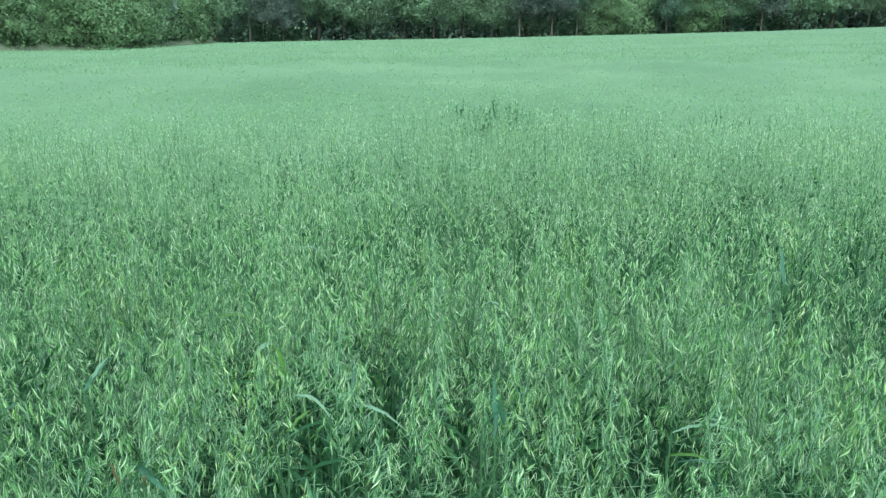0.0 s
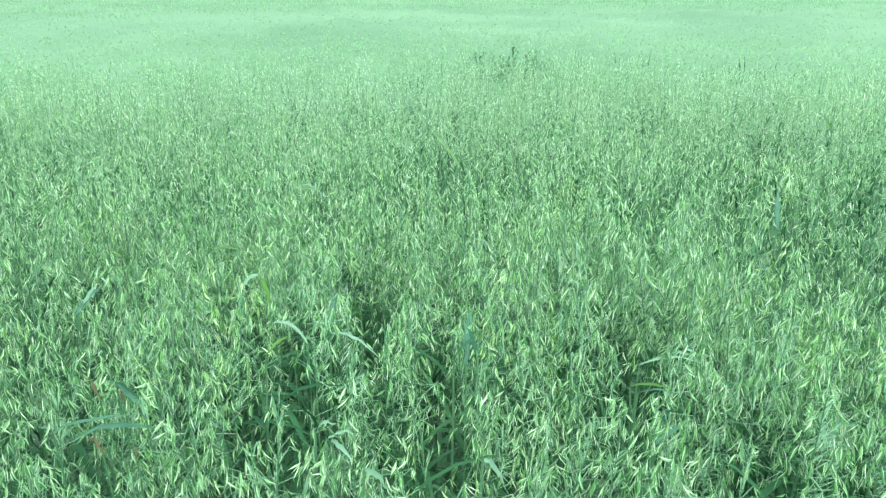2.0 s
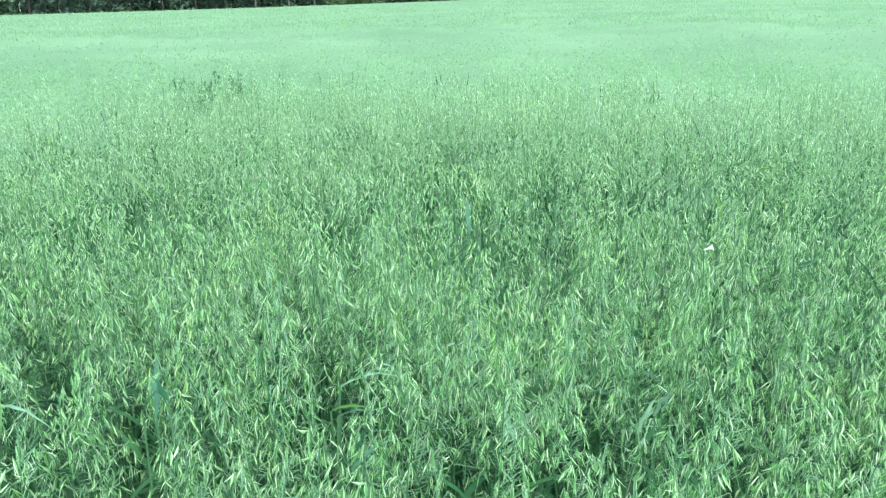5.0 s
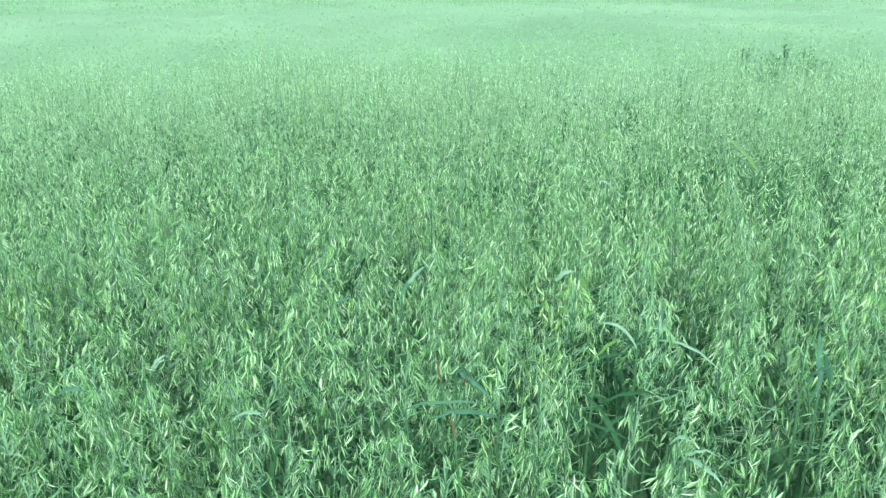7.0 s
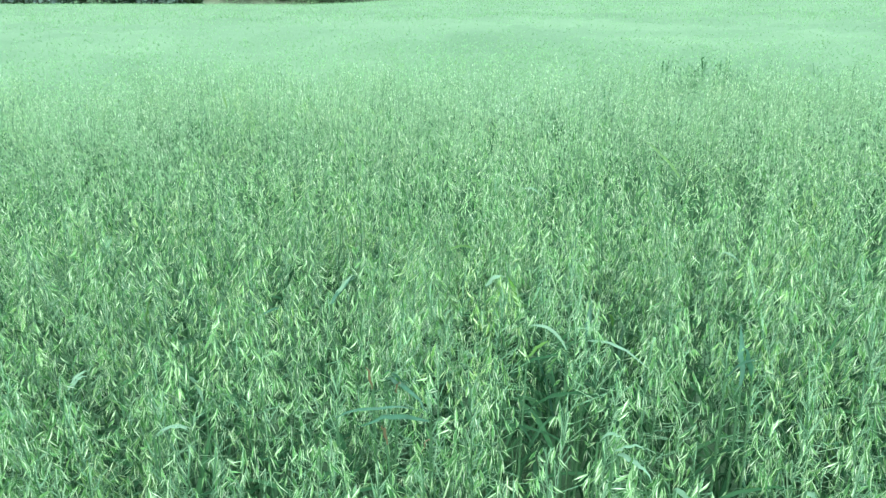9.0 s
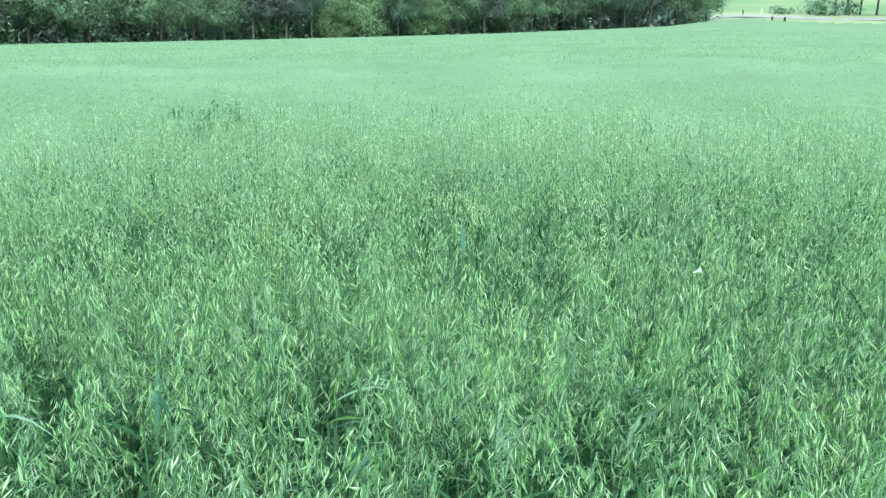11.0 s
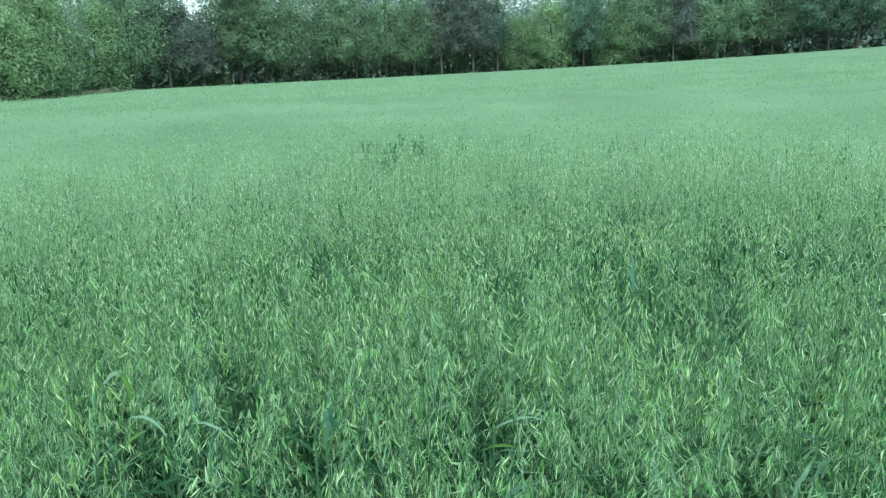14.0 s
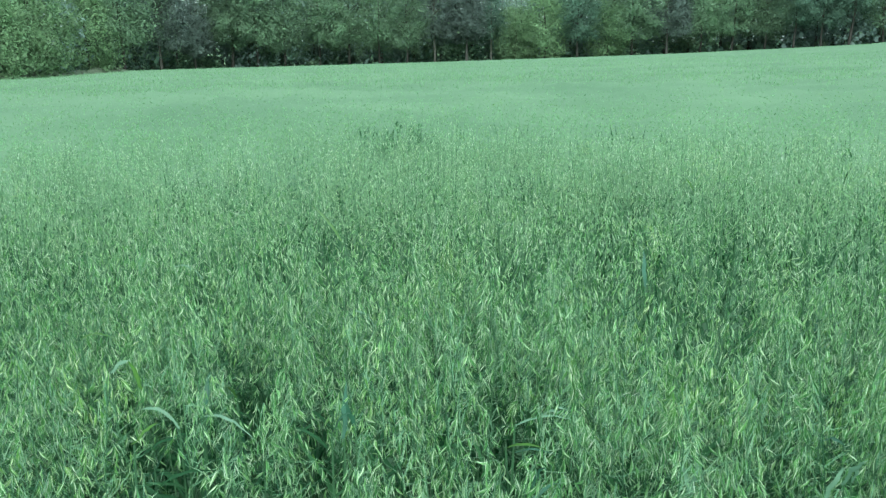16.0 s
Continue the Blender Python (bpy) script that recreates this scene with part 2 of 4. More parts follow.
def ribbon(points, widths, side):
    """A flat blade along points."""
    points, side = np.asarray(points, float), unit(np.asarray(side, float))
    w = np.asarray(widths)[:, None] / 2
    v = np.concatenate([points - side * w, points + side * w])
    n = len(points)
    i = np.arange(n - 1)
    t = np.concatenate([np.stack([i, i + 1, i + n + 1], 1), np.stack([i, i + n + 1, i + n], 1)])
    return v, t


def blade(base, az, length, width, rise, droop, segs=5, twist=0.0):
    """An arching leaf, creased along its middle: it leaves the stem at the angle rise and bends over by droop."""
    pts, p, el = [], np.array(base, float), rise
    for k in range(segs + 1):
        pts.append(p.copy())
        d = np.array([math.cos(az) * math.cos(el), math.sin(az) * math.cos(el), math.sin(el)])
        p = p + d * length / segs
        el -= droop / segs
    pts = np.array(pts)
    s = np.linspace(0, 1, segs + 1)
    wd = 0.82 * width * np.clip(0.55 + 1.6 * s, 0, 1) * np.clip((1.04 - s) * 2.2, 0.03, 1)
    side = np.array([-math.sin(az), math.cos(az), 0.0])
    ang = twist * s
    sides = side[None] * np.cos(ang)[:, None] + np.array([0, 0, 1.0])[None] * np.sin(ang)[:, None]
    left, right = pts - sides * wd[:, None] / 2, pts + sides * wd[:, None] / 2
    keel = pts - np.array([0, 0, 1.0]) * wd[:, None] * 0.16
    v = np.concatenate([left, keel, right])
    n = segs + 1
    i = np.arange(segs)
    t = []
    for a, b in ((0, n), (n, 2 * n)):
        t += [np.stack([a + i, a + i + 1, b + i + 1], 1), np.stack([a + i, b + i + 1, b + i], 1)]
    return v, np.concatenate(t)


def spikelet(base, way, length, detail):
    """A hanging oat spikelet: two pointed husks that gape a little (detail 2), one keeled husk (1) or a plain fleck (0)."""
    way = unit(way)
    a = unit(np.cross(way, rng.normal(size=3)))
    b = np.cross(way, a)
    w = length * (rng.uniform(0.12, 0.17) if detail == 2 else rng.uniform(0.13, 0.18))
    if detail == 0:
        v = np.array([base, base + way * length * 0.42 + a * w * 0.8, base + way * length, base + way * length * 0.42 - a * w * 0.8])
        return v, np.array([[0, 1, 2], [0, 2, 3]])
    vs, ts = [], []
    bend = a * length * rng.normal(0, 0.13)
    for k, s in enumerate((1, -1) if detail == 2 else (1,)):
        gape = rng.uniform(0.05, 0.26) if detail == 2 else 0.05
        d = unit(way + b * s * gape)
        m = base + d * length * 0.4
        v = np.array([base, m + a * w * 0.5, m - a * w * 0.24 + b * s * w * 0.3, m - a * w * 0.5, base + bend + d * length * (1 if s > 0 else 0.9)])
        vs.append(v)
        ts.append(np.array([[0, 1, 2], [0, 2, 3], [1, 4, 2], [2, 4, 3]]) + 5 * k)
    return np.concatenate(vs), np.concatenate(ts)


def oat_parts(detail, spikes, leaves):
    """The parts of one oat plant at the origin: stem, leaves and panicle, each as arrays with a material number."""
    top = rng.uniform(0.86, 1.01)
    lean = rng.normal(0, 0.05, 2)

    def axis(z):
        s = z / top
        return np.array([lean[0] * s * s, lean[1] * s * s, z])
    stem = Heap()
    zs = np.linspace(0.0, top, 4 if detail else 2)
    for az in ((0.0, 1.57) if detail == 2 else (rng.uniform(0, 3.1),) if detail else ()):
        v, t = ribbon([axis(z) for z in zs], np.linspace(0.005, 0.0015, len(zs)), (math.cos(az), math.sin(az), 0))
        stem.add(v, t, 3)
    blades = []
    for k in range(leaves):
        z = top * ((0.40 if detail == 2 else 0.34) + (0.27 if detail == 2 else 0.22) * k / max(1, leaves - 1)) + rng.uniform(-0.05, 0.05)
        v, t = blade(axis(z), rng.uniform(0, 6.28), rng.uniform(0.16, 0.28), rng.uniform(0.008, 0.015), rng.uniform(0.75, 1.3), rng.uniform(0.6, 2.2), 5 if detail == 2 else 2, rng.uniform(-0.8, 0.8))
        b = Heap()
        b.add(v, t, 2)
        blades.append(b)
    head = Heap()
    done = 0
    sweep = rng.uniform(0, 6.28)
    while done < spikes:
        s = rng.beta(1.3, 1.1)
        z = top - 0.24 * (1 - s) - 0.005
        az = rng.uniform(0, 6.28) if rng.random() < 0.45 else sweep + rng.normal(0, 0.7)
        out = (0.012 + (0.055 if detail else 0.075) * (1 - s) * rng.uniform(0.5, 1.15))
        root = axis(z)
        way_out = np.array([math.cos(az), math.sin(az), 0])
        tip = root + way_out * out + np.array([0, 0, rng.uniform(0.0, 0.035)])
        if detail == 2:
            v, t = ribbon([root, tip], [0.0012] * 2, (-way_out[1], way_out[0], 0.3))
            head.add(v, t, 1)
        hang = np.array([0, 0, -1.0]) + way_out * rng.uniform(0.0, 0.6) + rng.normal(0, (0.9, 0.46, 0.28)[detail], 3)
        ln_ = rng.uniform(0.020, 0.030) * (1.25, 1.05, 1.0)[detail]
        v, t = spikelet(tip, hang, ln_, detail)
        head.add(v, t, np.where(np.arange(len(t)) % 2 == 0, 0, 4) if detail else 0)
        done += 1
    return stem, blades, head


def merged(parts):
    stem, blades, head = parts
    h = Heap()
    for p in (stem, *blades, head):
        if p.n:
            h.add(*p.arrays())
    return h.arrays()


M_WEED = foliage("weed_leaf", (0.055, 0.15, 0.065), (0.08, 0.20, 0.085), (0.11, 0.25, 0.105), 0.5, 0.25, 8, 0.75)

# ---- broad leaves that stand out over the heads ----
LEAF_MATS = {"pale": M_PALE, "blue": M_BLUELEAF, "fresh": M_FRESH, "dry": M_DRY, "dark": M_WEED}
LEAF_WORDS = {"pale": "oat plant with a pale arched flag leaf", "blue": "oat plant with a broad blue-green flag leaf",
              "fresh": "oat plant with a fresh yellow-green leaf", "dry": "oat plant with a dry orange-brown leaf", "dark": "oat plant with a dark upright leaf"}


LEAF_LINES = []                 # where broad leaves lie, so that heads leave them in sight


def flag_leaf(kind, base, tip, width, arch):
    """An oat plant known by one broad leaf from base to tip; arch: how far the leaf bows up between them."""
    a, b = np.array(base), np.array(tip)
    if kind in ("pale", "fresh"):
        LEAF_LINES.append((a[:2], b[:2]))
    ob = new("leafy_oat_plant")
    g = float(lie(a[0], a[1]))
    ob.location = (a[0], a[1], g)
    tagged(ob, LEAF_WORDS[kind], "oat plant", "leafy oat plants")
    stem = Heap()
    foot = np.array([rng.normal(0, 0.03), rng.normal(0, 0.03), 0.0])
    top = np.array([0, 0, base[2] - g])
    for side in ((1, 0, 0), (0, 1, 0)):
        v, t = ribbon([foot, foot * 0.5 + top * 0.55, top], [0.006, 0.005, 0.003], side)
        stem.add(v, t)
    stem.make("stem", [M_STEM], ob)
    k = np.linspace(0, 1, 9)
    pts = (1 - k)[:, None] * a + k[:, None] * b
    pts[:, 2] += 4 * arch * k * (1 - k)
    pts += rng.normal(0, 0.0012, pts.shape)
    pts -= np.array([a[0], a[1], g])
    way = unit(b - a)
    side = unit(np.cross(way, np.array([rng.normal(0, 0.2), -0.55, 0.8])))
    wd = 0.82 * width * np.clip(0.5 + 2.2 * k, 0, 1) * np.clip((1.03 - k) * 1.9, 0.04, 1)
    nrm = np.cross(side, way)
    turn = (rng.uniform(-0.9, 0.9) * (k - 0.3))[:, None]
    across = side * np.cos(turn) + nrm * np.sin(turn)
    left, right = pts - across * wd[:, None] / 2, pts + across * wd[:, None] / 2
    keel = pts - nrm * wd[:, None] * 0.26 * (1 if nrm[2] > 0 else -1)
    i = np.arange(8)
    t = [np.stack([p + i, p + i + 1, q + i + 1], 1) for p, q in ((0, 9), (9, 18))] + [np.stack([p + i, q + i + 1, q + i], 1) for p, q in ((0, 9), (9, 18))]
    leaf = Heap()
    leaf.add(np.concatenate([left, keel, right]), np.concatenate(t))
    leaf.make("leaf", [LEAF_MATS[kind]], ob)


flag_leaf("pale", (-0.419, 1.365, 0.91), (-0.497, 1.388, 0.93), 0.008, 0.024)
flag_leaf("pale", (-0.388, 1.408, 0.91), (-0.273, 1.263, 0.93), 0.007, 0.017)
flag_leaf("pale", (-0.616, 1.628, 0.91), (-0.577, 1.640, 0.93), 0.012, 0.010)
flag_leaf("fresh", (-0.535, 1.558, 0.90), (-0.561, 1.566, 0.96), 0.010, 0.010)
flag_leaf("blue", (-0.392, 1.440, 0.90), (-0.388, 1.491, 0.96), 0.010, 0.010)
flag_leaf("pale", (-0.573, 2.315, 0.91), (-0.672, 2.306, 0.93), 0.007, 0.033)
flag_leaf("pale", (-0.087, 1.864, 0.91), (-0.152, 1.857, 0.93), 0.006, 0.026)
flag_leaf("fresh", (-0.346, 1.511, 0.90), (-0.355, 1.414, 0.96), 0.008, 0.010)
flag_leaf("fresh", (-0.480, 1.308, 0.91), (-0.443, 1.341, 0.93), 0.009, 0.010)
flag_leaf("blue", (-0.135, 1.319, 0.90), (-0.133, 1.430, 0.96), 0.011, 0.010)
flag_leaf("blue", (-0.586, 1.072, 0.91), (-0.672, 0.997, 0.93), 0.009, 0.011)
flag_leaf("blue", (-0.689, 1.186, 0.91), (-0.580, 1.055, 0.93), 0.008, 0.010)
flag_leaf("dry", (-0.664, 1.156, 0.90), (-0.630, 1.078, 0.96), 0.005, 0.010)
flag_leaf("dry", (-0.578, 0.999, 0.90), (-0.550, 0.943, 0.96), 0.005, 0.010)
flag_leaf("pale", (-0.102, 0.945, 0.96), (-0.069, 0.961, 0.90), 0.009, 0.010)
flag_leaf("pale", (-0.248, 0.911, 0.96), (-0.218, 0.943, 0.90), 0.009, 0.010)
flag_leaf("pale", (-0.324, 1.049, 0.91), (-0.278, 1.037, 0.93), 0.005, 0.010)
flag_leaf("blue", (-0.157, 1.343, 0.90), (-0.121, 1.290, 0.96), 0.011, 0.010)
flag_leaf("pale", (0.410, 1.100, 0.90), (0.380, 1.081, 0.96), 0.008, 0.010)
flag_leaf("fresh", (1.316, 3.534, 0.90), (1.277, 3.545, 0.96), 0.014, 0.010)
flag_leaf("dark", (-2.152, 3.157, 0.90), (-2.283, 3.442, 0.96), 0.013, 0.010)
flag_leaf("fresh", (-2.349, 3.751, 0.90), (-2.540, 4.042, 0.96), 0.014, 0.010)
flag_leaf("pale", (0.228, 1.362, 0.91), (0.253, 1.312, 0.93), 0.008, 0.010)
flag_leaf("blue", (0.150, 1.118, 0.90), (0.164, 1.083, 0.96), 0.009, 0.010)
flag_leaf("fresh", (0.131, 1.241, 0.91), (0.190, 1.184, 0.93), 0.006, 0.010)
flag_leaf("pale", (0.381, 1.087, 0.90), (0.360, 1.081, 0.96), 0.011, 0.010)
flag_leaf("pale", (0.567, 1.052, 0.90), (0.596, 1.047, 0.96), 0.008, 0.010)
flag_leaf("fresh", (1.405, 2.082, 0.90), (1.402, 2.112, 0.96), 0.014, 0.010)
flag_leaf("pale", (0.209, 1.354, 0.91), (0.252, 1.292, 0.93), 0.006, 0.011)
flag_leaf("blue", (0.140, 1.221, 0.91), (0.203, 1.164, 0.93), 0.005, 0.010)
flag_leaf("blue", (0.135, 1.062, 0.91), (0.185, 1.086, 0.93), 0.008, 0.010)
flag_leaf("pale", (0.862, 1.320, 0.91), (0.846, 1.228, 0.93), 0.007, 0.011)
flag_leaf("blue", (0.645, 1.212, 0.91), (0.658, 1.151, 0.93), 0.007, 0.010)
flag_leaf("fresh", (0.590, 1.412, 0.90), (0.563, 1.394, 0.96), 0.008, 0.010)
flag_leaf("blue", (0.649, 2.140, 0.90), (0.701, 2.315, 0.96), 0.014, 0.010)
flag_leaf("pale", (-0.942, 1.058, 0.90), (-0.957, 1.033, 0.96), 0.006, 0.010)
flag_leaf("pale", (-1.157, 1.022, 0.91), (-1.136, 1.048, 0.93), 0.007, 0.010)
flag_leaf("blue", (-1.245, 0.912, 0.91), (-1.171, 0.908, 0.93), 0.008, 0.010)
flag_leaf("pale", (-0.946, 0.938, 0.91), (-0.885, 0.937, 0.93), 0.004, 0.010)
flag_leaf("blue", (-0.642, 1.163, 0.90), (-0.668, 1.111, 0.96), 0.008, 0.010)
flag_leaf("dry", (-0.703, 1.157, 0.90), (-0.701, 1.120, 0.96), 0.005, 0.010)
flag_leaf("dry", (-0.633, 1.012, 0.90), (-0.622, 0.958, 0.96), 0.005, 0.010)
flag_leaf("blue", (-0.891, 1.460, 0.91), (-0.878, 1.559, 0.93), 0.011, 0.010)
flag_leaf("blue", (-0.998, 1.359, 0.91), (-0.941, 1.361, 0.93), 0.007, 0.010)
flag_leaf("fresh", (-1.222, 1.330, 0.90), (-1.181, 1.304, 0.96), 0.008, 0.010)
flag_leaf("pale", (-0.345, 1.075, 0.91), (-0.309, 1.058, 0.93), 0.006, 0.010)
flag_leaf("pale", (-0.317, 1.050, 0.91), (-0.271, 0.962, 0.93), 0.008, 0.010)
flag_leaf("fresh", (-0.747, 1.834, 0.91), (-0.656, 1.779, 0.93), 0.009, 0.014)
flag_leaf("dark", (-2.092, 3.256, 0.90), (-2.107, 3.346, 0.96), 0.011, 0.010)
flag_leaf("fresh", (-1.190, 1.283, 0.90), (-1.155, 1.247, 0.96), 0.009, 0.010)
flag_leaf("pale", (-0.901, 1.482, 0.90), (-0.853, 1.500, 0.96), 0.011, 0.010)
flag_leaf("pale", (-1.149, 1.023, 0.91), (-1.129, 1.035, 0.93), 0.007, 0.010)
flag_leaf("pale", (-0.950, 0.935, 0.91), (-0.888, 0.931, 0.93), 0.005, 0.010)
flag_leaf("blue", (-0.721, 1.047, 0.91), (-0.595, 1.064, 0.93), 0.006, 0.012)
flag_leaf("pale", (0.352, 2.898, 0.91), (0.398, 2.826, 0.93), 0.011, 0.010)
flag_leaf("pale", (0.384, 1.092, 0.90), (0.393, 1.073, 0.96), 0.011, 0.010)
flag_leaf("pale", (0.621, 1.095, 0.90), (0.623, 1.052, 0.96), 0.008, 0.010)
flag_leaf("fresh", (1.815, 2.493, 0.91), (1.876, 2.474, 0.93), 0.011, 0.010)
flag_leaf("pale", (0.159, 1.322, 0.91), (0.260, 1.278, 0.93), 0.006, 0.013)
flag_leaf("blue", (1.291, 1.608, 0.91), (1.341, 1.565, 0.93), 0.013, 0.010)
flag_leaf("fresh", (1.027, 1.392, 0.91), (1.081, 1.388, 0.93), 0.010, 0.010)
flag_leaf("blue", (1.235, 1.363, 0.91), (1.139, 1.347, 0.93), 0.011, 0.013)
flag_leaf("pale", (0.635, 1.099, 0.90), (0.632, 1.060, 0.96), 0.009, 0.010)
flag_leaf("fresh", (-0.203, 2.732, 0.91), (-0.354, 3.287, 0.93), 0.012, 0.021)
flag_leaf("blue", (-0.116, 1.347, 0.90), (-0.135, 1.339, 0.96), 0.011, 0.010)

OAT_MATS = [M_SPIKE, M_BRANCH, M_LEAF, M_STEM, M_MARGIN]
CX, CY = -0.15, 0.03            # the middle of the camera's small circle


def crop_height(x, y):
    near = smooth(34, 9, np.hypot(x, y))
    return 1.0 + near * (0.04 * sheet_noise(x, y, 0.9) + 0.05 * sheet_noise(x + 7, y - 3, 2.9) + 0.04 * sheet_noise(x, y + 11, 7.0))


HOLLOWS = [(-0.15, 1.38, 0.10), (-0.67, 1.48, 0.11), (-0.65, 1.22, 0.12), (-0.93, 1.50, 0.10), (0.64, 2.10, 0.17), (0.90, 2.25, 0.18), (0.12, 1.14, 0.05),
           (0.28, 0.91, 0.06), (0.26, 1.10, 0.05), (0.97, 1.25, 0.11), (0.57, 1.10, 0.08), (0.28, 1.40, 0.07), (-0.20, 2.65, 0.12),
           (-0.90, 0.93, 0.10), (-0.67, 1.14, 0.07), (0.00, 2.10, 0.09), (-1.11, 0.70, 0.11), (-1.42, 1.36, 0.10), (-1.20, 1.12, 0.07), (-0.69, 0.88, 0.06),
           (-0.69, 1.68, 0.08), (-0.34, 1.81, 0.08), (1.37, 2.07, 0.12), (0.29, 1.57, 0.06), (0.56, 1.52, 0.06), (-0.46, 1.51, 0.07), (-0.48, 1.85, 0.08)]
DARK_SPOTS = [(0.03, 7.20), (-0.30, 7.85), (1.60, 9.40), (1.20, 9.30), (1.95, 9.00), (-3.27, 7.80), (-1.20, 4.93), (-0.95, 4.90), (-0.82, 5.75), (0.82, 7.50),
              (2.10, 6.90), (3.64, 8.30), (3.20, 5.80), (0.66, 3.12), (3.00, 8.20), (6.70, 10.50), (8.00, 10.10), (2.40, 3.93)]


def hollow(x, y):
    """How far a place lies in one of the small hollows of the stand: 1 in its middle, 0 outside."""
    k = np.zeros(len(x))
    for hx, hy, r in HOLLOWS:
        # longer along the drill rows, which run away from the path
        # farther ones stretched along the line of sight, so their shaded inside shows
        ux, uy = hx / math.hypot(hx, hy), hy / math.hypot(hx, hy)
        along, across = (x - hx) * ux + (y - hy) * uy, (x - hx) * uy - (y - hy) * ux
        k = np.maximum(k, 1 - np.hypot(along / (1.8 if hy > 1.7 else 1.0), across) / (r * 1.05))
    for hx, hy in DARK_SPOTS:
        k = np.maximum(k, 0.8 * (1 - np.hypot((x - hx) / 0.5, (y - hy) / 0.28)))
    return k


def by_leaf(x, y):
    """Where a head would stand between the eye and a broad leaf."""
    near = np.zeros(len(x), bool)
    for a, b in LEAF_LINES:
        for k in (0.15, 0.5, 0.85):
            p = a * (1 - k) + b * k
            for d in (0.0, 0.05):
                q = p * (1 - d / np.hypot(*p))
                near |= np.hypot(x - q[0], y - q[1]) < 0.024
    return near


def keep_some(x, y, gap):
    """Thins the stand in small hollows, where one sees down between the plants."""
    thin = sheet_noise(x + 5.3, y + 7.9, 4.2) + 0.6 * sheet_noise(x - 2.7, y - 1.1, 9.5)
    far = smooth(1.6, 4.5, np.hypot(x, y))
    gone = np.clip((thin - 0.42 + 0.17 * far) * 1.4, 0, gap * (0.6 + 0.4 * far))
    gone = np.maximum(gone, np.clip(hollow(x, y) * 2.1, 0, 0.88))
    return (rng.random(len(x)) > gone) & ~by_leaf(x, y)


def scatter(n, r0, r1, b0, b1):
    a = np.radians(rng.uniform(b0, b1, n))
    r = np.sqrt(rng.uniform(r0 ** 2, r1 ** 2, n))
    return CX + r * np.sin(a), CY + r * np.cos(a)


def scatter_even(n, r0, r1, b0, b1):
    """Denser near, thinner far."""
    a, r = np.radians(rng.uniform(b0, b1, n)), rng.uniform(r0, r1, n)
    return CX + r * np.sin(a), CY + r * np.cos(a)


def stand(name, variants, x, y, mats, label, grow=1.0):
    """A stand of many plants that nobody could count, as one mesh."""
    vs, ts, ms, base = [], [], [], 0
    which = rng.integers(0, len(variants), len(x))
    z = lie(x, y)
    size = crop_height(x, y) * rng.uniform(0.95, 1.05, len(x)) * grow
    turn = rng.uniform(0, 6.28, len(x))
    tilt = rng.normal(0, 0.06, (len(x), 2))
    for k, (v, t, m) in enumerate(variants):
        sel = np.flatnonzero(which == k)
        if not len(sel):
            continue
        c, s = np.cos(turn[sel])[:, None], np.sin(turn[sel])[:, None]
        px = v[None, :, 0] * c - v[None, :, 1] * s
        py = v[None, :, 0] * s + v[None, :, 1] * c
        pz = np.repeat(v[None, :, 2], len(sel), 0) * size[sel][:, None]
        px = px + tilt[sel, :1] * pz + x[sel][:, None]
        py = py + tilt[sel, 1:] * pz + y[sel][:, None]
        pz = pz + z[sel][:, None]
        vs.append(np.stack([px, py, pz], -1).reshape(-1, 3))
        ts.append((t[None] + (base + np.arange(len(sel)) * len(v))[:, None, None]).reshape(-1, 3))
        ms.append(np.tile(m, len(sel)))
        base += len(sel) * len(v)
    ob = soup(name, np.concatenate(vs), np.concatenate(ts), mats, np.concatenate(ms))
    return tagged(ob, label, "oats", kind="stuff")


# the oats that the camera passes nearest: plants of their own
R_NEAR = 1.16
near_kinds = [oat_parts(2, int(rng.integers(38, 54)), int(rng.integers(3, 5))) for _ in range(14)]
x, y = scatter(330, 0.62, R_NEAR, -64, 58)
ok = keep_some(x, y, 0.75)
x, y = x[ok][:300], y[ok][:300]
templates = []
for stem, blades, head in near_kinds:
    plant = new("oat_plant")
    tagged(plant, "green oat plant with a drooping panicle, standing in soil", "oat plant", "oats beside the path")
    stem.make("stem", OAT_MATS, plant)
    for b in blades:
        b.make("leaf", OAT_MATS, plant)
    head.make("panicle", OAT_MATS, plant)
    templates.append(plant)
sizes = crop_height(x, y)
for i in range(len(x)):
    m = pose(x[i], y[i], float(lie(x[i], y[i])), rng.normal(0, 3), rng.normal(0, 3), rng.uniform(0, 360))
    if i < len(templates):
        templates[i].matrix_basis = m
        templates[i].scale = (1, 1, sizes[i])
    else:
        copy_thing(templates[i % len(templates)], m)

# low shoots and lower leaves that hide the soil
def shoot():
    """The lower leaves of a few crowded stems."""
    hp = Heap()
    for _ in range(5):
        v, t = blade((*rng.normal(0, 0.03, 2), rng.uniform(0.1, 0.36)), rng.uniform(0, 6.28), rng.uniform(0.18, 0.32), rng.uniform(0.009, 0.016), rng.uniform(0.5, 1.2), rng.uniform(0.8, 2.4), 2, rng.uniform(-0.8, 0.8))
        hp.add(v, t, 0)
    return hp.arrays()


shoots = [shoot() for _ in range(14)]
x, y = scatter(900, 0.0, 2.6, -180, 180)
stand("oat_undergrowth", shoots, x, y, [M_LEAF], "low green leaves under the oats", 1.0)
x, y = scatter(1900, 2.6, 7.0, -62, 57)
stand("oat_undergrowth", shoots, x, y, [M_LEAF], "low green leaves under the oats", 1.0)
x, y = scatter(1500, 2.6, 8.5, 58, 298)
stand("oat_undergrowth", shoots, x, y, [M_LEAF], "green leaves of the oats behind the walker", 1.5)

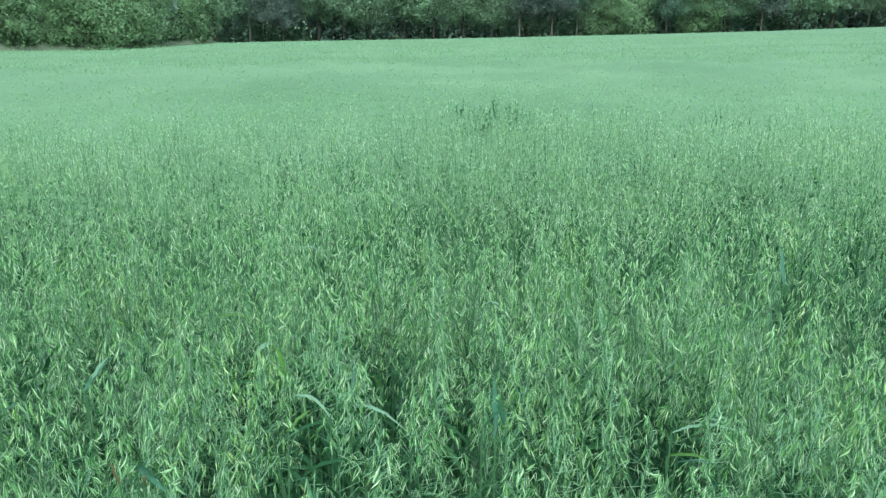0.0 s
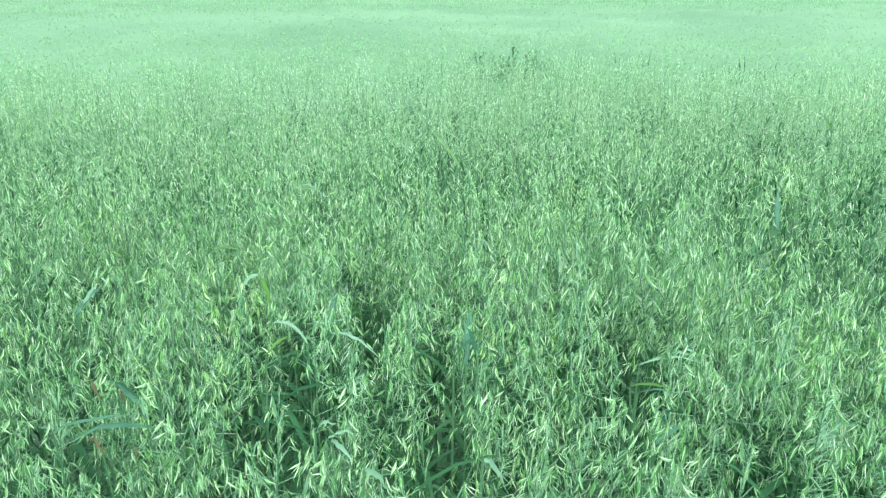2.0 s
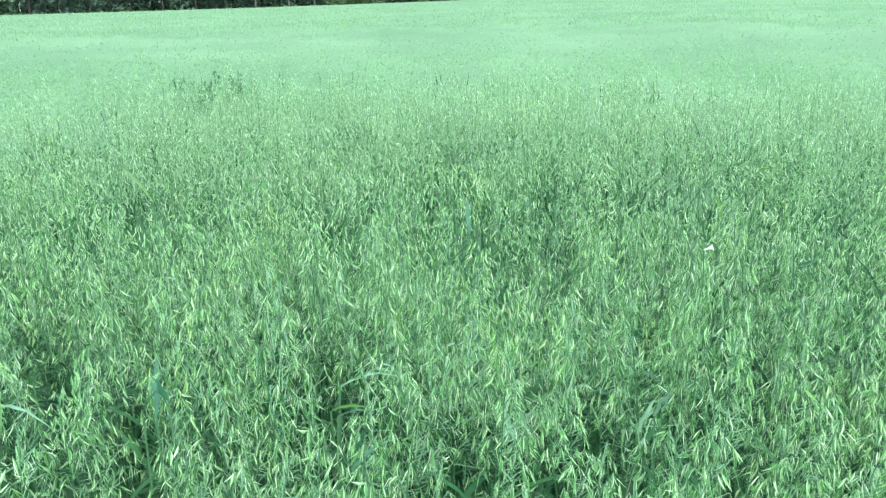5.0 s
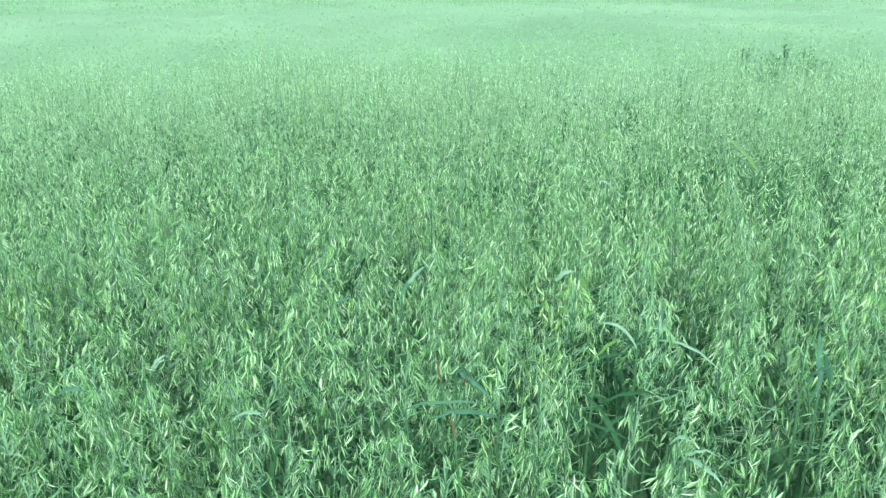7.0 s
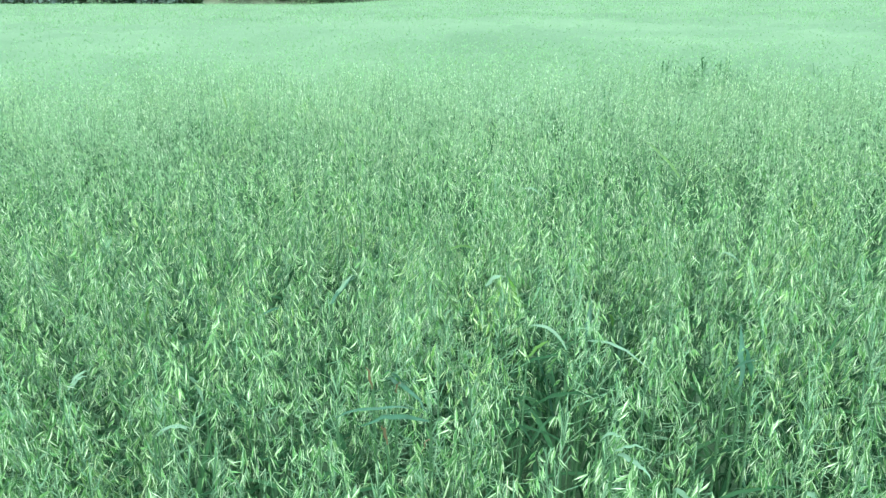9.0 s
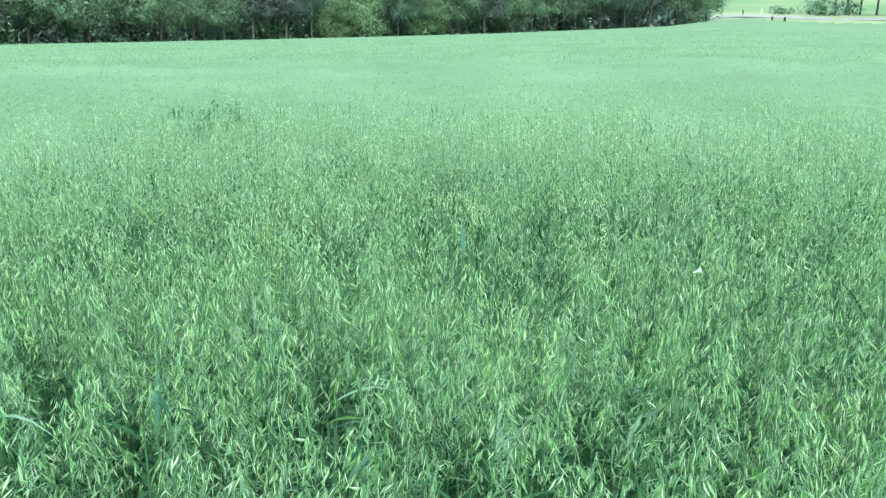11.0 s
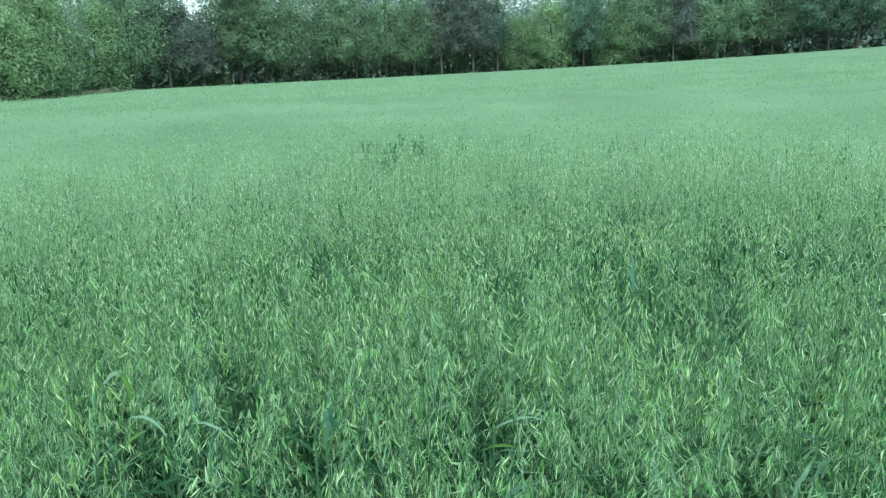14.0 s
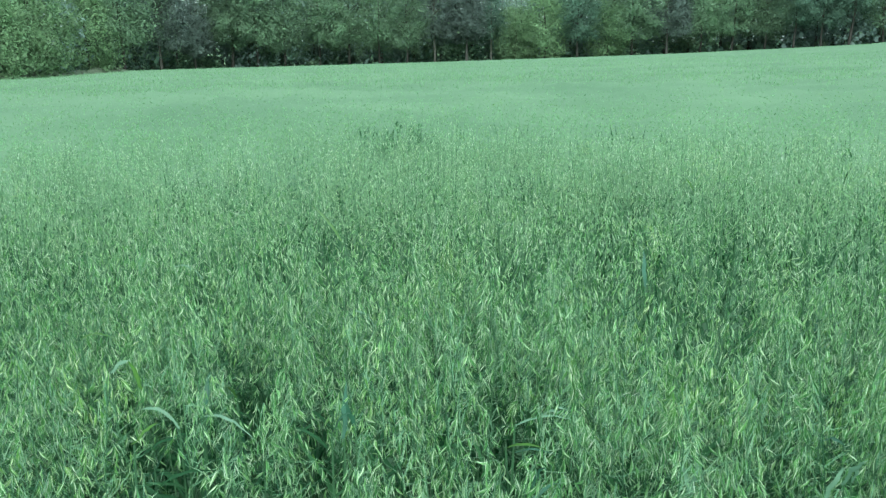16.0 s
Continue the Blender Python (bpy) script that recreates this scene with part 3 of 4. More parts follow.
def uprights():
    """A few upright leaves of the stand, standing up to the heads."""
    hp = Heap()
    for _ in range(3):
        v, t = blade((*rng.normal(0, 0.035, 2), rng.uniform(0.55, 0.70)), rng.uniform(0, 6.28), rng.uniform(0.16, 0.26), rng.uniform(0.007, 0.012), rng.uniform(1.1, 1.45), rng.uniform(0.1, 0.45), 2, rng.uniform(-0.8, 0.8))
        hp.add(v, t, 0)
    return hp.arrays()


upright = [uprights() for _ in range(16)]
x, y = scatter(9000, 0.6, 3.2, -64, 58)
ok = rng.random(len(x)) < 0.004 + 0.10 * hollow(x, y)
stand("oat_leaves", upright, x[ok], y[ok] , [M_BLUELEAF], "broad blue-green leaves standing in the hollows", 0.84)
x, y = np.concatenate([rng.normal((hx, hy), (0.30, 0.14), (16, 2)) for hx, hy in DARK_SPOTS]).T
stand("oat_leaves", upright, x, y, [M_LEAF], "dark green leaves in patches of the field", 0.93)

# the rest of the stand, finer near and coarser far
fine = [merged(oat_parts(2, int(rng.integers(38, 54)), int(rng.integers(3, 5)))) for _ in range(24)]
x, y = scatter(1300, R_NEAR, 2.45, -64, 58)
ok = keep_some(x, y, 0.75)
stand("oat_stand", fine, x[ok], y[ok], OAT_MATS, "dense green oats with drooping pale panicles", 1.0)
medium = [merged(oat_parts(1, int(rng.integers(24, 31)), 2)) for _ in range(24)]
x, y = scatter(6200, 2.3, 5.9, -62, 57)
ok = keep_some(x, y, 0.75)
x, y = x[ok], y[ok]
# farther plants take the lit copy more often, which paints the brightening
lit_far = rng.random(len(x)) < smooth(2.4, 4.6, np.hypot(x, y))
stand("oat_stand", medium, x[~lit_far], y[~lit_far], OAT_MATS, "dense green oats a few steps into the field", 1.0)
stand("oat_stand", medium, x[lit_far], y[lit_far], [M_FAR, M_BRANCH, M_LEAF, M_STEM, M_MARGIN], "green oats a few steps into the field, heads painted lighter", 1.0)
def tuft():
    """A few heads of oats seen from afar."""
    h = Heap()
    for _ in range(4):
        p = np.array([*rng.normal(0, 0.10, 2), rng.uniform(0.88, 1.0)])
        v, t = spikelet(p + np.array([0, 0, 0.02]), np.array([*rng.normal(0, 0.35, 2), -1.0]), rng.uniform(0.04, 0.08), 0)
        h.add(v, t, 0)
    return h.arrays()


tufts = [tuft() for _ in range(20)]
coarse = [merged(oat_parts(0, 10, 0)) for _ in range(16)]
x, y = scatter_even(26000, 3.3, 21.0, -57, 53)
ok = keep_some(x, y, 0.8)
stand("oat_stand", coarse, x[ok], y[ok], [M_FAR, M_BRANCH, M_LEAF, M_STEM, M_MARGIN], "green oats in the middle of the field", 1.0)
x, y = scatter(1500, 0.8, 4.6, 56, 300)
stand("oat_stand", [merged(oat_parts(0, 24, 3)) for _ in range(10)], x, y, OAT_MATS, "dense green oats round the walker", 1.0)
x, y = scatter(2600, 4.0, 9.0, 56, 300)
stand("oat_stand", [merged(oat_parts(0, 14, 0)) for _ in range(8)], x, y, [M_SPIKE, M_BRANCH, M_LEAF, M_STEM, M_MARGIN], "green oats beside and behind the walker", 1.0)
x, y = scatter(5000, 6.5, 40.0, 52, 305)
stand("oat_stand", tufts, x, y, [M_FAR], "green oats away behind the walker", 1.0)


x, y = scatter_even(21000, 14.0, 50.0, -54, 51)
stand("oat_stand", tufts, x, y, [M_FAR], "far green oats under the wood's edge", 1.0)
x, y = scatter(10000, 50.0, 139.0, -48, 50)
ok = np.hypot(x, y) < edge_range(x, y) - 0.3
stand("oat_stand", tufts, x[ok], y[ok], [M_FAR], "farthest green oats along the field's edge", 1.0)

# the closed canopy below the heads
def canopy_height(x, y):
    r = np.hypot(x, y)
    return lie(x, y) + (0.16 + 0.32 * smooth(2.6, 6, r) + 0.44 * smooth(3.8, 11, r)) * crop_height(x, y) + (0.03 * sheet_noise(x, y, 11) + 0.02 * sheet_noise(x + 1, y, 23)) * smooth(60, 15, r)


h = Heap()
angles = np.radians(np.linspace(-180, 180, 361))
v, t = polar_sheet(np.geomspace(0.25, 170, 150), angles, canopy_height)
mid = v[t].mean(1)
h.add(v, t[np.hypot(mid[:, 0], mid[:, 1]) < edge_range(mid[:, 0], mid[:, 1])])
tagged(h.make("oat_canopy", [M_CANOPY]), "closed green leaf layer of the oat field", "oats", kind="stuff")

# ---- the wood ----


def tube(points, radii, sides=7):
    points = np.asarray(points, float)
    n = len(points)
    a = np.linspace(0, 2 * math.pi, sides, endpoint=False)
    vs = []
    for k in range(n):
        d = unit(points[min(k + 1, n - 1)] - points[max(k - 1, 0)])
        s = unit(np.cross(d, [0.3, 0.9, 0.1]))
        u = np.cross(d, s)
        vs.append(points[k] + radii[k] * (np.cos(a)[:, None] * s + np.sin(a)[:, None] * u))
    t = []
    for k in range(n - 1):
        for j in range(sides):
            p, q = k * sides + j, k * sides + (j + 1) % sides
            t += [(p, q, q + sides), (p, q + sides, p + sides)]
    return np.concatenate(vs), np.array(t)


DOME = np.array([1.12, 1.12, 0.84])


def envelope(n, centre, height, spread, low, phase, domes=32):
    """Places and outward ways on a crown's hull, which is built of many overlapping leafy domes."""
    g = np.arange(domes)
    k = (g + 0.5) / domes
    az = g * 2.4 + phase + rng.normal(0, 0.35, domes)
    prof = np.sin(math.pi * (0.2 + 0.76 * k)) ** 0.7
    rd = spread * rng.uniform(0.26, 0.58, domes)
    rr = np.maximum(spread * prof - rd * 0.7, 0.1 * spread) * rng.uniform(0.85, 1.12, domes)
    dc = np.stack([np.cos(az) * rr, np.sin(az) * rr, height * low + (height * (1 - low) - rd) * k], 1) + np.asarray(centre)
    w = rng.choice(domes, n, p=rd ** 2 / (rd ** 2).sum())
    side = np.stack([np.cos(az), np.sin(az), np.full(domes, 0.55)], 1)
    d = unit(rng.normal(size=(n, 3)) + 0.65 * side[w])
    p = dc[w] + d * (rd[w] * rng.uniform(0.82, 1.12, n))[:, None] * DOME
    return p, d, dc, rd


def sprays(p, out, size):
    """Drooping leaf sprays: ragged caps, each a fan of pointed leaves about its middle."""
    n, rim = len(p), 5
    ax = unit(out * 0.8 + np.array([0, 0, 0.5]) + rng.normal(0, 0.3, (n, 3)))
    a = unit(np.cross(ax, rng.normal(size=(n, 3))))
    b = np.cross(ax, a)
    ang = np.linspace(0, 2 * math.pi, rim, endpoint=False)[None] + rng.uniform(0, 6, (n, 1))
    rad = size * rng.uniform(0.6, 1.25, (n, 1)) * rng.choice([1.0, 0.8, 0.6], rim)[None] * rng.uniform(0.7, 1.25, (n, rim))
    ring = p[:, None] + rad[..., None] * (np.cos(ang)[..., None] * a[:, None] + np.sin(ang)[..., None] * b[:, None]) - ax[:, None] * (rad ** 1.4)[..., None] * 0.45
    v = np.concatenate([p[:, None] + ax[:, None] * 0.05, ring], 1).reshape(-1, 3)
    nr = unit(1.2 * out[:, None] + 0.25 * unit(ring - p[:, None]) + np.array([0, 0, 0.4]) + rng.normal(0, 0.08, (n, rim, 3)))
    nn = np.concatenate([unit(out + np.array([0, 0, 0.35]))[:, None], nr], 1).reshape(-1, 3)
    i = np.arange(n)[:, None] * (rim + 1)
    t = np.concatenate([np.concatenate([i, i + 1 + k, i + 1 + (k + 1) % rim], 1) for k in range(rim)])
    return v, t, nn


def leaflets(p, out, size):
    """Single leaves about the sprays, which fray the outline."""
    n = len(p)
    nrm = unit(out * 0.9 + rng.normal(0, 0.55, (n, 3)) + np.array([0, 0, 0.45]))
    a = unit(np.cross(nrm, rng.normal(size=(n, 3))))
    b = np.cross(nrm, a)
    s = size * rng.uniform(0.55, 1.3, n)[:, None]
    v = np.stack([p - a * s, p - b * s * 0.55 - nrm * s * 0.2, p + a * s, p + b * s * 0.55 - nrm * s * 0.2], 1).reshape(-1, 3)
    soft = unit(out + np.array([0, 0, 0.6]) + rng.normal(0, 0.24, (n, 3)))
    i = np.arange(n)[:, None] * 4
    t = np.concatenate([i + np.array([[0, 1, 2]]), i + np.array([[0, 2, 3]])])
    return v, t, np.repeat(soft, 4, 0)


def lumps(p):
    """Uneven swelling of leafage: boughs at one scale, leaf clusters at another."""
    x, y, z = p[..., 0], p[..., 1], p[..., 2]
    big = np.sin(2.6 * x + 1.3 * np.sin(2.1 * z)) + np.sin(2.9 * y + 1.7 * np.sin(2.3 * x)) + np.sin(3.1 * z + 1.1 * np.sin(2.7 * y))
    fine_ = np.sin(9.1 * x + 2 * np.sin(7 * y)) + np.sin(8.3 * y + 2 * np.sin(8 * z)) + np.sin(9.7 * z + 2 * np.sin(7.7 * x))
    return 1 + 0.15 * big + 0.08 * fine_


def crown(name, pieces, mat, parent):
    """One crown mesh from several clouds of leaves, shaded softly."""
    v, t, n, base = [], [], [], 0
    for pv, pt, pn in pieces:
        v.append(pv)
        t.append(pt + base)
        n.append(pn)
        base += len(pv)
    v, t, n = np.concatenate(v), np.concatenate(t), np.concatenate(n)
    ob = soup(name, v, t, [mat], None, parent, soft=True)
    ob.data.normals_split_custom_set_from_vertices(n.tolist())
    return ob


def tree(height, spread, low, mat, bark, caps=24, leaves=12500, size=0.2, leaf=0.10):
    """A broad-leaved tree: a tapered trunk with limbs, and a crown of drooping leaf sprays."""
    ob = new("tree")
    wood = Heap()
    k = np.linspace(0, 1, 7)
    sway = rng.normal(0, 0.25, (7, 2)).cumsum(0) * 0.35
    sway -= sway[0]
    pts = np.stack([sway[:, 0], sway[:, 1], k * height * 0.9 - 0.2], 1)
    wood.add(*tube(pts, 0.02 + 0.011 * height * (1 - k) ** 0.8))
    for j in range(8):
        z, az = height * rng.uniform(low + 0.12, 0.8), rng.uniform(0, 6.28)
        root = np.array([np.interp(z * 0.8, pts[:, 2], pts[:, 0]), np.interp(z * 0.8, pts[:, 2], pts[:, 1]), z * 0.8])
        c = np.array([math.cos(az), math.sin(az), 0]) * spread * rng.uniform(0.4, 0.75) + np.array([0, 0, z])
        wood.add(*tube([root, (root + c) / 2 + np.array([0, 0, -0.2]), c], [0.09, 0.055, 0.015], 5))
    wood.make("trunk", [bark], ob)
    pieces = []
    hulls = [((0, 0, 0), height, spread, low, 1.0)]
    for j in range(2):
        az = rng.uniform(0, 6.28)
        hulls.append(((math.cos(az) * spread * 0.55, math.sin(az) * spread * 0.55, rng.uniform(-0.02, 0.1) * height), height * rng.uniform(0.55, 0.8), spread * 0.6, low, 0.3))
    for c, hh, sp, lw, share in hulls:
        ph = rng.uniform(0, 6)
        p, o, dc, rd = envelope(int(caps * share), c, hh, sp, lw, ph, 32 if share == 1 else 13)
        pieces.append(sprays(p, o, size))
        w = rng.choice(len(dc), int(leaves * share), p=rd ** 2 / (rd ** 2).sum())
        o = unit(rng.normal(size=(len(w), 3)) + np.array([0, 0, 0.35]))
        p = dc[w] + o * rd[w][:, None] * DOME
        p = dc[w] + (p - dc[w]) * (lumps(p) * rng.beta(2.0, 1.15, len(w)) * 1.34)[:, None]
        seen = (p[:, 2] < 12.0) | (rng.random(len(p)) < 0.12)
        whole = unit(p - np.asarray(c) - np.array([0, 0, 0.45 * hh]))
        pieces.append(leaflets(p[seen], unit(0.6 * o + 0.8 * whole)[seen], leaf))
        if leaves > 2000:
            # the close leafage inside the boughs
            w = rng.choice(len(dc), int(2600 * share), p=rd ** 2 / (rd ** 2).sum())
            o = unit(rng.normal(size=(len(w), 3)))
            pieces.append(leaflets(dc[w] + o * (rd[w] * rng.uniform(0.25, 0.8, len(w)))[:, None] * DOME, o, 0.2))
    crown("crown", pieces, mat, ob)
    return ob


def shrub(height, mat):
    ob = new("shrub")
    pieces = []
    for j in range(4):
        wood = Heap()
        az = rng.uniform(0, 6.28)
        c = np.array([math.cos(az) * height * 0.35, math.sin(az) * height * 0.35, 0])
        wood.add(*tube([(0, 0, -0.1), c * 0.5 + np.array([0, 0, height * 0.3]), c + np.array([0, 0, height * 0.75])], [0.05, 0.035, 0.012], 5))
        wood.make("stem", [M_BARK], ob)
        p, o, dc, rd = envelope(34, c, height * rng.uniform(0.7, 1.05), height * 0.42, 0.02, rng.uniform(0, 6), 5)
        pieces.append(sprays(p, o, 0.26))
        p, o, dc, rd = envelope(90, c, height * rng.uniform(0.7, 1.05), height * 0.45, 0.02, rng.uniform(0, 6), 5)
        pieces.append(leaflets(p, o, 0.14))
    crown("foliage", pieces, mat, ob)
    return ob


KINDS = []
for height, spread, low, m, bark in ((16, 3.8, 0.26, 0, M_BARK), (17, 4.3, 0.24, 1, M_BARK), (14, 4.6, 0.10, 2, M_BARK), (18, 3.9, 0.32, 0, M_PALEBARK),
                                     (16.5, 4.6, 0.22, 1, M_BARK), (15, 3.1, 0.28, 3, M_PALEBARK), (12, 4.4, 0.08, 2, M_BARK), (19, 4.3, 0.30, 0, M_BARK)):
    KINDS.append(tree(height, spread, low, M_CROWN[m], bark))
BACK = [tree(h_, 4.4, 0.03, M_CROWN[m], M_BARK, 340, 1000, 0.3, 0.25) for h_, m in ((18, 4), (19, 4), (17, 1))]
SHRUBS = [shrub(h_, M_CROWN[m]) for h_, m in ((3.0, 0), (3.8, 0), (2.6, 1), (4.4, 0))]
for ob in BACK:
    tagged(ob, "broad-leaved tree deep in the wood", "tree", "trees of the wood")
LABELS = ["deep green broad-leaved tree in the wood's edge", "mid-green broad-leaved tree with a full crown", "light green young tree leaning out over the field",
          "tall dark tree on a pale trunk", "spreading green tree with low boughs", "grey-green slender tree with a pale trunk", "bright green bushy tree down to the ground", "tall dark tree with a high crown"]
for ob, lab in zip(KINDS, LABELS):
    tagged(ob, lab, "tree", "trees of the wood")
for ob in SHRUBS:
    tagged(ob, "dark green shrub under the trees", "shrub", "shrubs of the wood")
used = set()


def plant_out(ob, x, y, scale=1.0, turn=0.0):
    """Stands a tree or shrub on the ground: the first time the thing itself, then copies."""
    m = pose(x, y, float(lie(x, y)), 0, 0, turn)
    if ob.name not in used:
        used.add(ob.name)
        ob.matrix_basis = m
        got = ob
    else:
        got = copy_thing(ob, m)
    got.scale = (scale, scale, scale * rng.uniform(0.92, 1.08))
    return got


def on_bearing(bearing, extra):
    a = math.radians(bearing)
    r = float(np.interp(bearing, EDGE_BEARING, EDGE_RANGE)) + extra
    return r * math.sin(a), r * math.cos(a)


# the kinds of tree along the wood's edge, from one end to the other
WOOD_EDGE = "262262262626214551440141455366064524140714"
for row, (extra, step) in enumerate(((3.5, 2.05), (8.0, 2.2), (13.0, 2.1), (20.0, 2.2))):
    b = -42.0 + row * 0.7
    while b < (33.7 if row == 0 else 32.3):
        px, py = on_bearing(b, extra + rng.uniform(-1.2, 1.2))
        which = int(WOOD_EDGE[min(max(0, round((b + 41) / 1.8)), len(WOOD_EDGE) - 1)])
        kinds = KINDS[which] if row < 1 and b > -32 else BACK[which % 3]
        tall = 1.0
        if abs(b - 8.6) < (1.6 if row == 0 else 0.6):
            tall = 0.8 if row == 0 else 0.62
        elif abs(b + 12.7) < 1.5:
            tall = 0.74 if row == 0 else 0.66
        plant_out(kinds, px, py, tall * rng.uniform(0.8, 1.12) * (1 + 0.02 * row), rng.uniform(0, 360))
        b += step * rng.uniform(0.75, 1.25) * 120 / math.hypot(px, py)
for extra, step in ((6.5, 1.5), (9.0, 1.7), (12.0, 1.7)):
    b = -42.0
    while b < 33.6:
        px, py = on_bearing(b, extra + rng.uniform(-1, 1.5))
        plant_out(SHRUBS[int(rng.integers(0, 4))], px, py, rng.uniform(0.7, 1.15), rng.uniform(0, 360))
        b += step * rng.uniform(0.7, 1.3)
for i, ob in enumerate((*KINDS, *BACK, *SHRUBS)):
    if ob.name not in used:
        px, py = on_bearing(-12 + 5.3 * i, 5.5)
        plant_out(ob, px, py, 0.95, 77 * i)
# the clump past the lane and the hedge on the skyline
for b, r, k, s in ((40.3, 176, 0, 1.0), (40.9, 179, 7, 1.0), (41.6, 175, 1, 1.05), (42.3, 178, 0, 1.0), (43.2, 176, 0, 1.1), (44.2, 180, 1, 1.0), (45.2, 176, 7, 1.0), (47.5, 180, 4, 1.0)):
    a = math.radians(b)
    plant_out(KINDS[k], r * math.sin(a), r * math.cos(a), s, b * 40)
for b in np.arange(33, 47, 0.32):
    a = math.radians(b + rng.uniform(-0.15, 0.15))
    r = 386 + rng.uniform(-5, 5)
    plant_out(SHRUBS[int(rng.integers(0, 4))], r * math.sin(a), r * math.cos(a), rng.uniform(0.45, 0.85) * (1.7 if rng.random() < 0.12 else 1.0), rng.uniform(0, 360))

# ---- at the field's edge and past it ----


def place(bearing, r):
    a = math.radians(bearing)
    x, y = r * math.sin(a), r * math.cos(a)
    return x, y, float(lie(x, y))


# a low earth bank with dead grass where the wood's corner meets the field
M_BANK = rough_surface("dead_grass_bank", [(0.3, (0.12, 0.15, 0.10)), (0.55, (0.18, 0.215, 0.15)), (0.75, (0.22, 0.255, 0.18))], 1.2, 8, 0.95, 0.9, 10, 0.08)
h = Heap()
bb = np.linspace(-30, -14.6, 60)
prof = []
for b in bb:
    r = float(np.interp(b, EDGE_BEARING, EDGE_RANGE))
    hgt = 1.55 * smooth(-14.6, -17, np.array(b)) + 0.12 * math.sin(b * 5.1) + 0.1 * math.sin(b * 2.3)
    for dr, k in ((0.2, 0.0), (0.9, 0.75), (1.7, 1.0), (2.8, 0.8), (4.2, 0.0)):
        x, y, z = place(b, r + dr)
        prof.append((x, y, z + hgt * k - 0.05))
i, j = np.meshgrid(np.arange(59), np.arange(4), indexing="ij")
p = (i * 5 + j).ravel()
h.add(prof, np.concatenate([np.stack([p, p + 1, p + 6], 1), np.stack([p, p + 6, p + 5], 1)]))
tagged(h.make("bank", [M_BANK]), "low earth bank with dead grass at the wood's corner", "bank", kind="structure")

# the lane past the field
h = Heap()
bb = np.linspace(33.2, 62, 70)
prof = []
for b in bb:
    for dr in (0, 6.0):
        x, y, z = place(b, 158 + 0.25 * (b - 36) + dr)
        prof.append((x, y, z + 0.06))
i = np.arange(69) * 2
h.add(prof, np.concatenate([np.stack([i, i + 1, i + 3], 1), np.stack([i, i + 3, i + 2], 1)]))
tagged(h.make("road", [M_ROAD]), "narrow grey asphalt lane past the field", "road", kind="structure")


def post(name, bearing, r, height, thick, mat, label):
    ob = new(name)
    ob.location = place(bearing, r)
    hp = Heap()
    hp.add(*tube([(0, 0, -0.2), (0.02, 0, height * 0.5), (0, 0.01, height), (0, 0.01, height + 0.04)], [thick, thick, thick * 0.95, thick * 0.4], 8))
    hp.make("shaft", [mat], ob)
    return tagged(ob, label, "post", "posts by the lane")


M_WHITE = rough_surface("white_paint", [(0.3, (0.7, 0.7, 0.68)), (0.7, (0.8, 0.8, 0.78))], 3, 5, 0.5, 0.1)
M_RUST = rough_surface("weathered_wood", [(0.3, (0.12, 0.07, 0.05)), (0.7, (0.22, 0.13, 0.09))], 5, 6, 0.9, 0.5)
M_DARKWOOD = rough_surface("dark_wood", [(0.3, (0.03, 0.03, 0.03)), (0.7, (0.07, 0.06, 0.05))], 5, 6, 0.9, 0.5)
post("marker_post", 36.71, 166, 1.1, 0.09, M_WHITE, "white painted marker post past the lane")
post("wooden_post", 35.62, 166, 0.8, 0.12, M_RUST, "reddish-brown weathered wooden post by the lane")
post("wooden_post", 37.38, 150, 0.8, 0.17, M_DARKWOOD, "short dark wooden post in the verge")
post("wooden_post", 38.12, 147, 1.0, 0.2, M_DARKWOOD, "dark wooden post at the field's edge")
for b, r, k, s_ in ((37.55, 170, 1, 0.5), (38.0, 170, 0, 0.55), (38.3, 171, 2, 0.5), (39.5, 172, 1, 0.85), (40.1, 171, 2, 1.25), (40.9, 171, 1, 1.0), (41.7, 172, 0, 1.1)):
    x, y, z = place(b, r)
    plant_out(SHRUBS[k], x, y, s_, b * 70)

